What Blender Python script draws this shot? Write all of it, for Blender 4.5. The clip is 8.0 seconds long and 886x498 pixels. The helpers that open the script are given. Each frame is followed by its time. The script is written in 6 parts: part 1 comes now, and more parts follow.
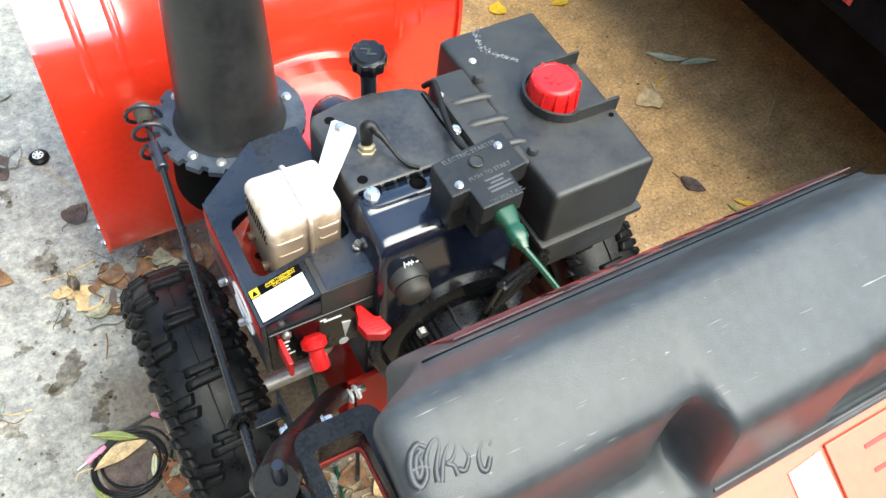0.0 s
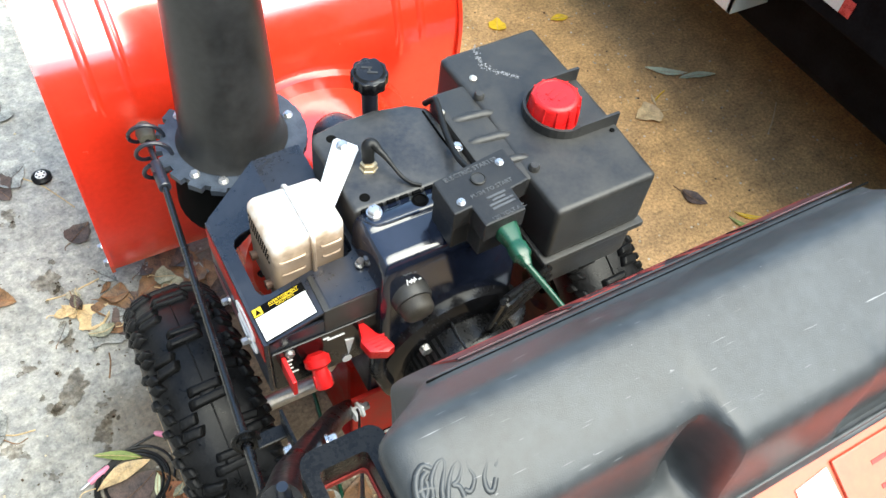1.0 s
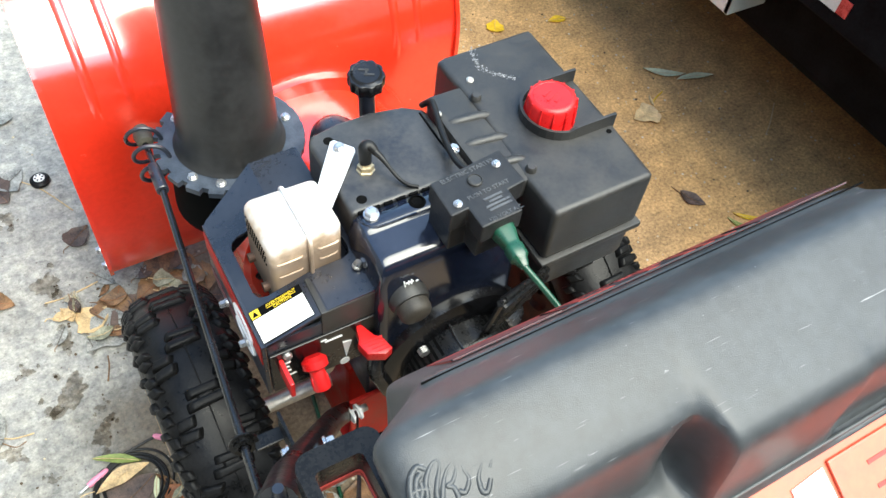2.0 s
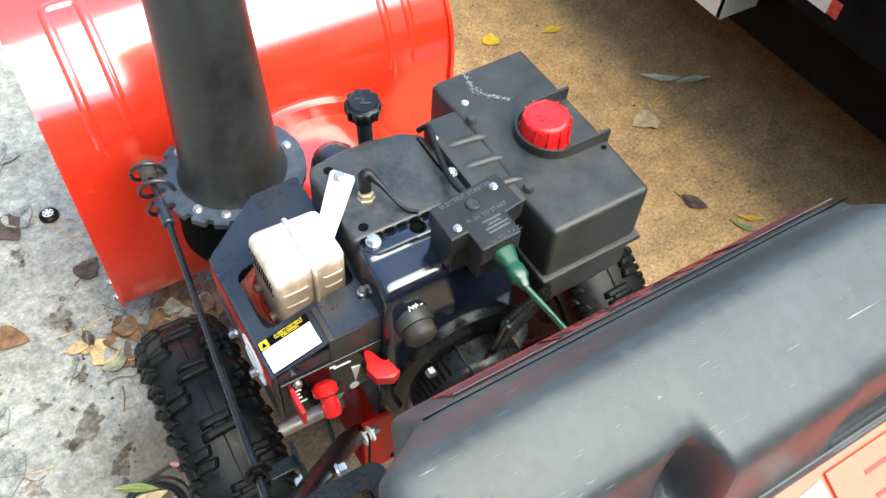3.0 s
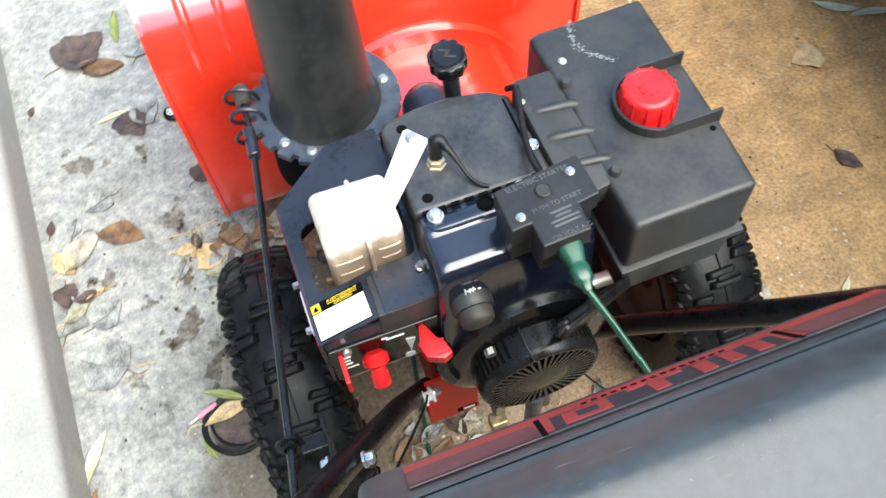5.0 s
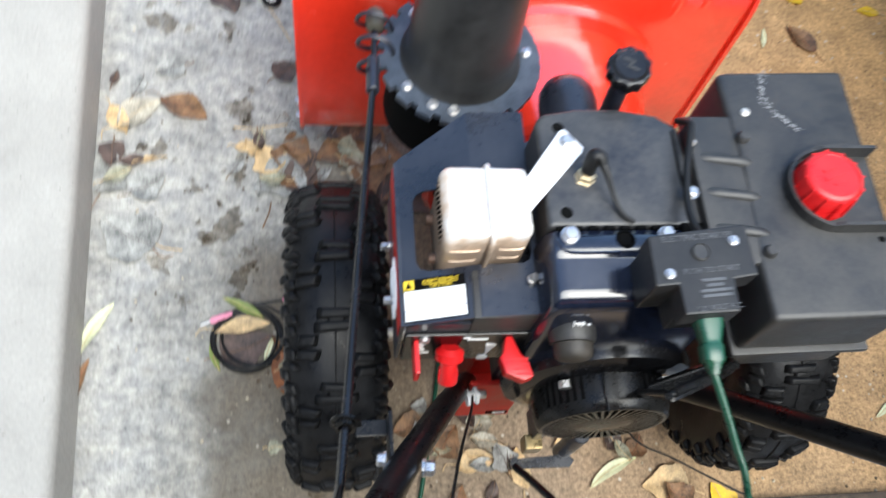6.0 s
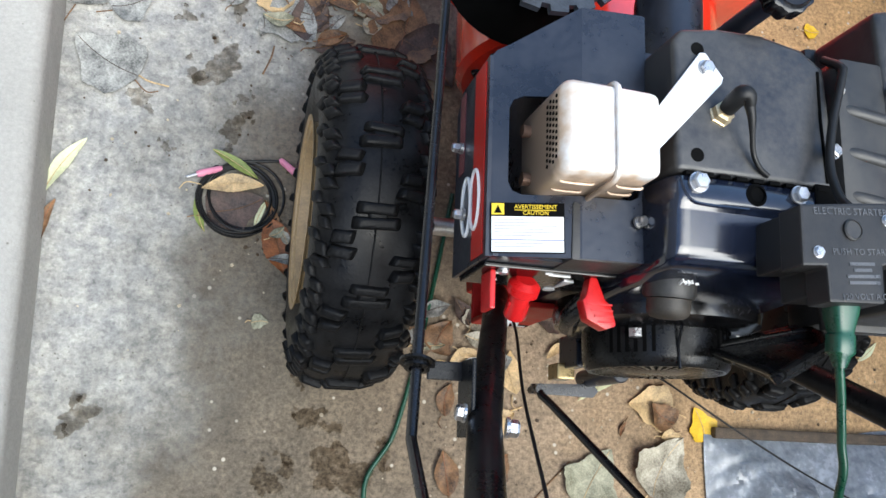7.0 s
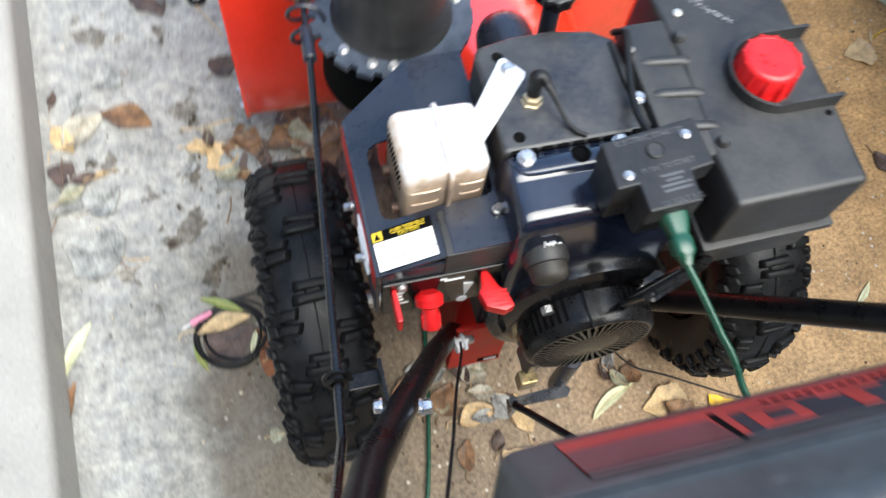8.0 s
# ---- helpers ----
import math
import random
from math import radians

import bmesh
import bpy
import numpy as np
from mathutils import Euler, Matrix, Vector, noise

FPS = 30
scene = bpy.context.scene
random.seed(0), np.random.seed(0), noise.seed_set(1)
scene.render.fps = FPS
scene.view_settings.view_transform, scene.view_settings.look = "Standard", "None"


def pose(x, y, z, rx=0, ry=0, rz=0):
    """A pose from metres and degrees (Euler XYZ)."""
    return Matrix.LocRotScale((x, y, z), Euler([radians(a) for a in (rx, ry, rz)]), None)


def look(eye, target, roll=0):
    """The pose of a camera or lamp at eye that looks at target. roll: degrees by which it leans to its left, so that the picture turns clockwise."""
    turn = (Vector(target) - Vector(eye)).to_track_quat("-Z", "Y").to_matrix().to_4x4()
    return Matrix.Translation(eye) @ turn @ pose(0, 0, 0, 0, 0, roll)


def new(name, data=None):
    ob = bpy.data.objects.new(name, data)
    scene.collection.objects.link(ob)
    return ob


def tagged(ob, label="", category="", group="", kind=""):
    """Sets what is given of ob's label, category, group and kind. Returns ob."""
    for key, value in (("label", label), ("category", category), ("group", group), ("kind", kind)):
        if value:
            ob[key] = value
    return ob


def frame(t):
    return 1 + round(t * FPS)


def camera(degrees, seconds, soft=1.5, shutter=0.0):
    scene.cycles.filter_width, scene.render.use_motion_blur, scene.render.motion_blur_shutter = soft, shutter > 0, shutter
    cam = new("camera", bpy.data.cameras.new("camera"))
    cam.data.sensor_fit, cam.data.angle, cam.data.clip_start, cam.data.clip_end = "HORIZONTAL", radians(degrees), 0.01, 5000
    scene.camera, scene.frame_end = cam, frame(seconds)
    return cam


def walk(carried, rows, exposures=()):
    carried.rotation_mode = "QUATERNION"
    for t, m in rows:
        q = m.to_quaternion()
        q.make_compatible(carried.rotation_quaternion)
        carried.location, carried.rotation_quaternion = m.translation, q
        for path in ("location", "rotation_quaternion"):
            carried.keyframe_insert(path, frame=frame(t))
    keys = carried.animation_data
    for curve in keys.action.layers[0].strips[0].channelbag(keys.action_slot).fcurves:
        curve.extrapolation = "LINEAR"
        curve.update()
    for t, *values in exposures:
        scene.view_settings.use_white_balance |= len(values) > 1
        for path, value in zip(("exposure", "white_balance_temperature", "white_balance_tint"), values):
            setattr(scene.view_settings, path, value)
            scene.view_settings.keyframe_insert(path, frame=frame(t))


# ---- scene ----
cam = camera(56.2, 8.0, soft=1.5, shutter=0.5)
PATH = [
    (0, (-0.228, -0.438, 1.195), (0.467, 0.514, -0.42), 9.3),
    (0.5, (-0.226, -0.438, 1.198), (0.476, 0.52, -0.411), 8.7),
    (1, (-0.228, -0.436, 1.197), (0.475, 0.543, -0.398), 8.4),
    (1.2, (-0.227, -0.436, 1.197), (0.474, 0.548, -0.397), 8.2),
    (2.3, (-0.226, -0.438, 1.198), (0.483, 0.543, -0.395), 8.0),
    (2.5, (-0.226, -0.438, 1.206), (0.471, 0.567, -0.376), 6.3),
    (3, (-0.219, -0.437, 1.218), (0.473, 0.569, -0.366), 4.6),
    (3.5, (-0.217, -0.407, 1.207), (0.445, 0.513, -0.44), 6.4),
    (3.8, (-0.223, -0.397, 1.205), (0.476, 0.487, -0.447), 13.6),
    (4, (-0.212, -0.396, 1.214), (0.431, 0.529, -0.439), 13.4),
    (4.2, (-0.178, -0.398, 1.232), (0.381, 0.563, -0.43), 5.2),
    (5.3, (-0.097, -0.362, 1.212), (0.112, 0.576, -0.542), -2.8),
    (5.5, (-0.121, -0.348, 1.207), (0.096, 0.585, -0.548), 2.6),
    (5.8, (-0.164, -0.308, 1.198), (0.096, 0.578, -0.575), 10.9),
    (6, (-0.195, -0.284, 1.182), (0.08, 0.546, -0.616), 16.0),
    (6.3, (-0.246, -0.221, 1.123), (0.116, 0.361, -0.756), 34.1),
    (6.5, (-0.268, -0.204, 1.098), (0.141, 0.319, -0.788), 40.8),
    (6.8, (-0.299, -0.19, 1.084), (0.17, 0.277, -0.804), 49.2),
    (7, (-0.311, -0.19, 1.085), (0.177, 0.279, -0.797), 50.1),
    (7.3, (-0.314, -0.2, 1.099), (0.121, 0.239, -0.803), 45.0),
    (7.5, (-0.283, -0.213, 1.099), (0.166, 0.266, -0.79), 39.6),
    (7.8, (-0.223, -0.26, 1.146), (0.156, 0.379, -0.711), 22.2),
    (8, (-0.192, -0.318, 1.169), (0.141, 0.471, -0.639), 10.3),
]
EXPOSURES = [(0.0, 2.12, 6900, -2), (4.2, 2.03, 6900, -2), (5.3, 2.00, 6600, 1), (6.0, 1.75, 6500, 3), (6.5, 1.60, 6450, 3), (7.0, 1.59, 6450, 3), (7.5, 1.68, 6500, 4), (8.0, 1.82, 6600, 3)]
walk(cam, [(t, look(eye, target, roll)) for t, eye, target, roll in PATH], EXPOSURES)

# ---- world, sun, exposure ----
world = bpy.data.worlds.new("sky")
scene.world = world
world.use_nodes = True
wn = world.node_tree.nodes
sky = wn.new("ShaderNodeTexSky")
sky.sky_type = "NISHITA"
sky.sun_disc = False
sky.sun_elevation = radians(60)
sky.sun_rotation = radians(148)
sky.air_density, sky.dust_density, sky.ozone_density = 1.0, 2.0, 4.0
wn["Background"].inputs["Strength"].default_value = 0.15
world.node_tree.links.new(sky.outputs[0], wn["Background"].inputs["Color"])
sun_data = bpy.data.lights.new("sun", "SUN")
sun_data.energy, sun_data.angle, sun_data.color = 1.7, radians(60), (1.0, 0.965, 0.91)
sun = new("sun", sun_data)
sun.matrix_world = look((1.305, -2.09, 4.27), (0, 0, 0))


# ---- materials ----
def material(name, color, rough=0.5, metal=0.0, vary=0.25, scale=30.0, bump=0.0, bump_scale=200.0, coat=0.0, second=None, rough_vary=0.15, spec=0.5, scratch=0.0, coat_ior=1.75):
    m = bpy.data.materials.new(name)
    m.use_nodes = True
    nt = m.node_tree
    n, l = nt.nodes, nt.links
    b = n["Principled BSDF"]
    tc = n.new("ShaderNodeTexCoord")
    big = n.new("ShaderNodeTexNoise")
    big.inputs["Scale"].default_value, big.inputs["Detail"].default_value = scale, 6
    l.new(tc.outputs["Object"], big.inputs["Vector"])
    fine = n.new("ShaderNodeTexNoise")
    fine.inputs["Scale"].default_value, fine.inputs["Detail"].default_value = scale * 9, 4
    l.new(tc.outputs["Object"], fine.inputs["Vector"])
    add = n.new("ShaderNodeMath")
    add.operation = "MULTIPLY_ADD"
    add.inputs[1].default_value = 0.4
    l.new(fine.outputs["Fac"], add.inputs[0])
    half = n.new("ShaderNodeMath")
    half.operation = "MULTIPLY"
    half.inputs[1].default_value = 0.6
    l.new(big.outputs["Fac"], half.inputs[0])
    l.new(half.outputs[0], add.inputs[2])
    ramp = n.new("ShaderNodeValToRGB")
    c2 = second or tuple(c * (1 + vary) + 0.01 * vary for c in color)
    c1 = tuple(c * (1 - vary) for c in color)
    ramp.color_ramp.elements[0].position, ramp.color_ramp.elements[0].color = 0.36, (*c1, 1)
    ramp.color_ramp.elements[1].position, ramp.color_ramp.elements[1].color = 0.66, (*c2, 1)
    l.new(add.outputs[0], ramp.inputs["Fac"])
    out = ramp.outputs["Color"]
    if scratch:
        for k, (turn, sx, sy, rare) in enumerate(((0.5, 25, 620, 0.728), (-0.9, 34, 760, 0.722), (1.4, 60, 620, 0.745), (2.6, 190, 330, 0.745), (0.2, 560, 620, 0.760))):
            mp = n.new("ShaderNodeMapping")
            mp.inputs["Rotation"].default_value, mp.inputs["Scale"].default_value = (0, 0, turn), (sx, sy, 40)
            mp.inputs["Location"].default_value = (k * 3.1, k * 1.7, 0)
            l.new(tc.outputs["Object"], mp.inputs["Vector"])
            sn = n.new("ShaderNodeTexNoise")
            sn.inputs["Scale"].default_value, sn.inputs["Detail"].default_value = 1.0, 2
            l.new(mp.outputs["Vector"], sn.inputs["Vector"])
            sr = n.new("ShaderNodeValToRGB")
            sr.color_ramp.elements[0].position, sr.color_ramp.elements[0].color = rare, (0, 0, 0, 1)
            sr.color_ramp.elements[1].position, sr.color_ramp.elements[1].color = rare + 0.10, (1, 1, 1, 1)
            l.new(sn.outputs["Fac"], sr.inputs["Fac"])
            mx = n.new("ShaderNodeMix")
            mx.data_type = "RGBA"
            l.new(sr.outputs["Color"], mx.inputs[0])
            l.new(out, mx.inputs[6])
            mx.inputs[7].default_value = (scratch, scratch, scratch, 1)
            out = mx.outputs[2]
    l.new(out, b.inputs["Base Color"])
    rr = n.new("ShaderNodeMapRange")
    rr.inputs["From Min"].default_value, rr.inputs["From Max"].default_value = 0.3, 0.7
    rr.inputs["To Min"].default_value, rr.inputs["To Max"].default_value = max(0.02, rough - rough_vary), min(1, rough + rough_vary)
    l.new(add.outputs[0], rr.inputs["Value"])
    l.new(rr.outputs[0], b.inputs["Roughness"])
    b.inputs["Metallic"].default_value = metal
    b.inputs["Specular IOR Level"].default_value = spec
    b.inputs["Coat Weight"].default_value = coat
    b.inputs["Coat Roughness"].default_value = 0.13
    b.inputs["Coat IOR"].default_value = coat_ior
    if bump:
        bn = n.new("ShaderNodeTexNoise")
        bn.inputs["Scale"].default_value, bn.inputs["Detail"].default_value = bump_scale, 3
        l.new(tc.outputs["Object"], bn.inputs["Vector"])
        bu = n.new("ShaderNodeBump")
        bu.inputs["Strength"].default_value, bu.inputs["Distance"].default_value = bump, 0.002
        l.new(bn.outputs["Fac"], bu.inputs["Height"])
        l.new(bu.outputs["Normal"], b.inputs["Normal"])
    return m


def concrete_material(name, grey, brown, stained):
    """Trowelled concrete; stained: tannin and mud stain spreading over the slab away from the step, with shade beside
    the blower painted in.
    """
    m = bpy.data.materials.new(name)
    m.use_nodes = True
    nt = m.node_tree
    n, l = nt.nodes, nt.links
    b = n["Principled BSDF"]
    tc = n.new("ShaderNodeTexCoord")

    def noise_node(scale, detail, rough=0.6):
        t = n.new("ShaderNodeTexNoise")
        t.inputs["Scale"].default_value, t.inputs["Detail"].default_value, t.inputs["Roughness"].default_value = scale, detail, rough
        l.new(tc.outputs["Object"], t.inputs["Vector"])
        return t

    def ramp_node(fac, stops):
        r = n.new("ShaderNodeValToRGB")
        while len(r.color_ramp.elements) < len(stops):
            r.color_ramp.elements.new(0.5)
        for e, (p, c) in zip(r.color_ramp.elements, stops):
            e.position, e.color = p, (*c, 1)
        l.new(fac, r.inputs["Fac"])
        return r

    def mix_node(kind, fac, a, c):
        x = n.new("ShaderNodeMix")
        x.data_type, x.blend_type = "RGBA", kind
        if isinstance(fac, float):
            x.inputs[0].default_value = fac
        else:
            l.new(fac, x.inputs[0])
        for sock, v in ((x.inputs[6], a), (x.inputs[7], c)):
            if isinstance(v, tuple):
                sock.default_value = (*v, 1)
            else:
                l.new(v, sock)
        return x.outputs[2]

    if stained:
        blot = noise_node(9, 8, 0.7)
        base = ramp_node(blot.outputs["Fac"], [(0.34, tuple(c * 0.72 for c in grey)), (0.5, grey), (0.68, tuple(min(1, c * 1.25) for c in grey))])
        mott = noise_node(72, 7, 0.7)
        flake = ramp_node(noise_node(46, 4, 0.55).outputs["Fac"], [(0.43, (0.80, 0.81, 0.83)), (0.475, (0.95, 0.95, 0.95)), (0.56, (0.98, 0.98, 0.97)), (0.59, (1.10, 1.09, 1.06))])
        crust = ramp_node(noise_node(120, 3, 0.5).outputs["Fac"], [(0.36, (0.78, 0.78, 0.79)), (0.42, (1.0, 1.0, 1.0)), (0.62, (1.0, 1.0, 1.0)), (0.66, (1.07, 1.07, 1.05))])
        worn = mix_node("MULTIPLY", 1.0, mix_node("MULTIPLY", 1.0, base.outputs["Color"], flake.outputs["Color"]), crust.outputs["Color"])
        col = mix_node("OVERLAY", 0.30, worn, ramp_node(mott.outputs["Fac"], [(0.34, (0.16, 0.165, 0.18)), (0.46, (0.46, 0.46, 0.47)), (0.56, (0.62, 0.62, 0.61)), (0.68, (0.86, 0.86, 0.84))]).outputs["Color"])
    else:
        blot = noise_node(7, 9, 0.68)
        base = ramp_node(blot.outputs["Fac"], [(0.3, tuple(c * 0.80 for c in grey)), (0.46, tuple(c * 0.97 for c in grey)), (0.54, grey), (0.7, tuple(min(1, c * 1.10) for c in grey))])
        col = base.outputs["Color"]
    grain = noise_node(190, 5, 0.75)
    col = mix_node("OVERLAY", 0.56 if stained else 0.28, col, ramp_node(grain.outputs["Fac"], [(0.3, (0.25, 0.25, 0.25)), (0.7, (0.75, 0.75, 0.75))]).outputs["Color"])
    pits = n.new("ShaderNodeTexVoronoi")
    pits.inputs["Scale"].default_value = 95
    l.new(tc.outputs["Object"], pits.inputs["Vector"])
    pit = ramp_node(pits.outputs["Distance"], [(0.06, (0.35, 0.33, 0.3)), (0.16, (1, 1, 1))])
    sel = ramp_node(noise_node(23, 3).outputs["Fac"], [(0.52, (0, 0, 0)), (0.62, (1, 1, 1))])
    col = mix_node("MULTIPLY", sel.outputs["Color"], col, pit.outputs["Color"])
    if stained:
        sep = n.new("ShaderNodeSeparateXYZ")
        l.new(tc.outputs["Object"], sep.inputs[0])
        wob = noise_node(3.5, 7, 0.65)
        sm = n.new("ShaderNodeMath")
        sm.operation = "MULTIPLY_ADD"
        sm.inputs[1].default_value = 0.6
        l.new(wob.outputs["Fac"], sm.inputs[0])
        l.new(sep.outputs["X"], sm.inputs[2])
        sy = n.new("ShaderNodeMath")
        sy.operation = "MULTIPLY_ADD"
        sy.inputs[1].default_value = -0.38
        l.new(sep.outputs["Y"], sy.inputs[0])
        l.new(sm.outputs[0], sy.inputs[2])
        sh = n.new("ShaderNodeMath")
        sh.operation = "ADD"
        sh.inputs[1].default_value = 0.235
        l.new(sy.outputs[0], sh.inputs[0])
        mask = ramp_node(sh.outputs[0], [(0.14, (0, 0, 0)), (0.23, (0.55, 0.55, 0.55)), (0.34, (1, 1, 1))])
        # shade of the blower on the slab beside it, multiplied into the colour
        darkening = ramp_node(sh.outputs[0], [(0.04, (1.0, 1.0, 1.0)), (0.12, (0.80, 0.79, 0.765)), (0.27, (0.37, 0.345, 0.305))])
        col = mix_node("MULTIPLY", 1.0, col, darkening.outputs["Color"])
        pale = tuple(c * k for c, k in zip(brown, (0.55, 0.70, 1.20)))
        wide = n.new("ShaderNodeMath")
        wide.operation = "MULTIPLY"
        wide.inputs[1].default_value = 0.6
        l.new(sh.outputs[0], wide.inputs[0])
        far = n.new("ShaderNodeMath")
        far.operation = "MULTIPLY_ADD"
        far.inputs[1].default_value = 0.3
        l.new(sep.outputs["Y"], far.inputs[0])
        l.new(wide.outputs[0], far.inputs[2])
        # the dark first stops carry that painted shade into the brown stain
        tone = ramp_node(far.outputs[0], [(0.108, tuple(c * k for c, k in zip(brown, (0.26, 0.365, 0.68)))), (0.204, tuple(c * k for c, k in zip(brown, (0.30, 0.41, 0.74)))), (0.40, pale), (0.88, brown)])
        rust = mix_node("OVERLAY", 0.6, tone.outputs["Color"], ramp_node(noise_node(16, 8, 0.7).outputs["Fac"], [(0.33, (0.25, 0.25, 0.25)), (0.5, (0.5, 0.5, 0.5)), (0.68, (0.78, 0.78, 0.78))]).outputs["Color"])
        speck = mix_node("OVERLAY", 0.8, rust, ramp_node(noise_node(150, 6, 0.8).outputs["Fac"], [(0.33, (0.12, 0.12, 0.12)), (0.5, (0.5, 0.5, 0.5)), (0.67, (0.86, 0.86, 0.86))]).outputs["Color"])
        chip = n.new("ShaderNodeTexVoronoi")
        chip.inputs["Scale"].default_value = 85
        l.new(tc.outputs["Object"], chip.inputs["Vector"])
        some = ramp_node(chip.outputs["Color"], [(0.80, (0, 0, 0)), (0.82, (1, 1, 1))])
        near = ramp_node(chip.outputs["Distance"], [(0.16, (1, 1, 1)), (0.26, (0, 0, 0))])
        both = mix_node("MULTIPLY", 1.0, some.outputs["Color"], near.outputs["Color"])
        speck = mix_node("MIX", both, speck, (0.5, 0.45, 0.36))
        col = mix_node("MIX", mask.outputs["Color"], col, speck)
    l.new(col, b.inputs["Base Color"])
    b.inputs["Roughness"].default_value = 0.85
    bu = n.new("ShaderNodeBump")
    bu.inputs["Strength"].default_value, bu.inputs["Distance"].default_value = 0.35, 0.003
    l.new(noise_node(140, 5).outputs["Fac"], bu.inputs["Height"])
    l.new(bu.outputs["Normal"], b.inputs["Normal"])
    return m


def damp_film(name):
    """A see-through damp film: it darkens the slab under it, unevenly and less towards thin spots."""
    m = bpy.data.materials.new(name)
    m.use_nodes = True
    n, l = m.node_tree.nodes, m.node_tree.links
    n.remove(n["Principled BSDF"])
    tc = n.new("ShaderNodeTexCoord")
    t = n.new("ShaderNodeTexNoise")
    t.inputs["Scale"].default_value, t.inputs["Detail"].default_value, t.inputs["Roughness"].default_value = 75, 6, 0.7
    l.new(tc.outputs["Object"], t.inputs["Vector"])
    r = n.new("ShaderNodeValToRGB")
    r.color_ramp.elements.new(0.5)
    for e, (p, c) in zip(r.color_ramp.elements, ((0.36, (0.60, 0.575, 0.54)), (0.52, (0.73, 0.705, 0.675)), (0.66, (0.95, 0.94, 0.92)))):
        e.position, e.color = p, (*c, 1)
    l.new(t.outputs["Fac"], r.inputs["Fac"])
    darkening = n.new("ShaderNodeBsdfTransparent")
    l.new(r.outputs["Color"], darkening.inputs["Color"])
    l.new(darkening.outputs[0], n["Material Output"].inputs["Surface"])
    return m


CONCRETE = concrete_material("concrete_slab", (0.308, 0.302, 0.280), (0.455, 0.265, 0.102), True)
STEP = concrete_material("concrete_step", (0.31, 0.30, 0.275), (0.3, 0.2, 0.1), False)
RED = material("red_enamel", (0.80, 0.036, 0.015), 0.22, 0.0, 0.1, 12, coat=1.0, rough_vary=0.06, spec=0.6, coat_ior=2.05)
# darker copy of the enamel: shade on the frame in its colour; also the stripe
RED_DULL = material("red_shade_and_stripe", (0.45, 0.014, 0.008), 0.5, 0.0, 0.2, 30, spec=0.3)
MAROON = material("maroon_print", (0.13, 0.032, 0.036), 0.5, 0.0, 0.25, 60)
RED_KNOB = material("red_plastic", (0.6, 0.01, 0.012), 0.35, 0.0, 0.15, 60)
RED_FADED = material("faded_red_decal", (0.36, 0.028, 0.022), 0.5, 0.0, 0.25, 40)
BLACK_MATT = material("black_moulded_plastic", (0.024, 0.0242, 0.0245), 0.44, 0.0, 0.30, 26, second=(0.040, 0.0385, 0.036), bump=0.16, bump_scale=1300, spec=0.5)
BLACK_BOX = material("black_switch_plastic", (0.015, 0.015, 0.0155), 0.46, 0.0, 0.3, 30, bump=0.14, bump_scale=1300, spec=0.42)
BLACK_SHEET = material("black_sheet_metal", (0.012, 0.015, 0.024), 0.33, 0.0, 0.3, 18, bump=0.03, bump_scale=500, spec=0.72)
BLACK_DUSTY = material("dusty_black_sheet_metal", (0.022, 0.023, 0.027), 0.42, 0.0, 0.35, 22, bump=0.05, bump_scale=700, second=(0.050, 0.049, 0.047), spec=0.6)
BLACK_GLOSS = material("black_gloss_metal", (0.005, 0.005, 0.006), 0.22, 0.0, 0.4, 30, rough_vary=0.12)
BAR_PAINT = material("black_tube_paint", (0.006, 0.006, 0.0065), 0.33, 0.0, 0.4, 40, rough_vary=0.15, bump=0.03, bump_scale=300, spec=0.14)
BLACK_SHROUD = material("black_satin_enamel", (0.006, 0.009, 0.020), 0.16, 0.0, 0.4, 26, rough_vary=0.06, bump=0.02, bump_scale=60, spec=0.6, coat=0.35)
BLACK_PANEL = material("black_panel_plastic", (0.040, 0.044, 0.047), 0.40, 0.0, 0.30, 16, bump=0.14, bump_scale=1700, rough_vary=0.05, scratch=0.36, spec=0.42)
BLACK_CUP = material("black_starter_paint", (0.006, 0.0058, 0.0056), 0.30, 0.0, 0.5, 50, bump=0.04, bump_scale=500, spec=0.26)
CHUTE_BLACK = material("black_chute_plastic", (0.022, 0.022, 0.022), 0.36, 0.0, 0.35, 12, bump=0.06, bump_scale=900, rough_vary=0.10, spec=0.45)
RUBBER = material("tyre_rubber", (0.0060, 0.0060, 0.0064), 0.36, 0.0, 0.5, 40, bump=0.15, bump_scale=300, spec=0.16)
LUG = material("tread_rubber", (0.006, 0.006, 0.0063), 0.45, 0.0, 0.6, 60, bump=0.35, bump_scale=220, spec=0.13, rough_vary=0.2)
CABLE_BLACK = material("black_cable", (0.006, 0.006, 0.006), 0.5, 0.0, 0.3, 60, spec=0.35)
SILVER = material("silver_muffler", (0.86, 0.84, 0.81), 0.36, 0.5, 0.05, 14, second=(0.94, 0.92, 0.89), rough_vary=0.05)
MUFFLER = material("heat_marked_aluminised_steel", (0.88, 0.85, 0.81), 0.36, 0.3, 0.05, 14, second=(0.94, 0.92, 0.90), rough_vary=0.05)
nt = MUFFLER.node_tree
old = nt.nodes["Principled BSDF"].inputs["Base Color"].links[0].from_socket
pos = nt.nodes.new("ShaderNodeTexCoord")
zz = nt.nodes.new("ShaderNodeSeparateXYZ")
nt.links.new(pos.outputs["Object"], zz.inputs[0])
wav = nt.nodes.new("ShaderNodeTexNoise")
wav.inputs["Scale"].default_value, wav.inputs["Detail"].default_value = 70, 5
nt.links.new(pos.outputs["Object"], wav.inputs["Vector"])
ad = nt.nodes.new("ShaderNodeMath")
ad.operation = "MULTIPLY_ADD"
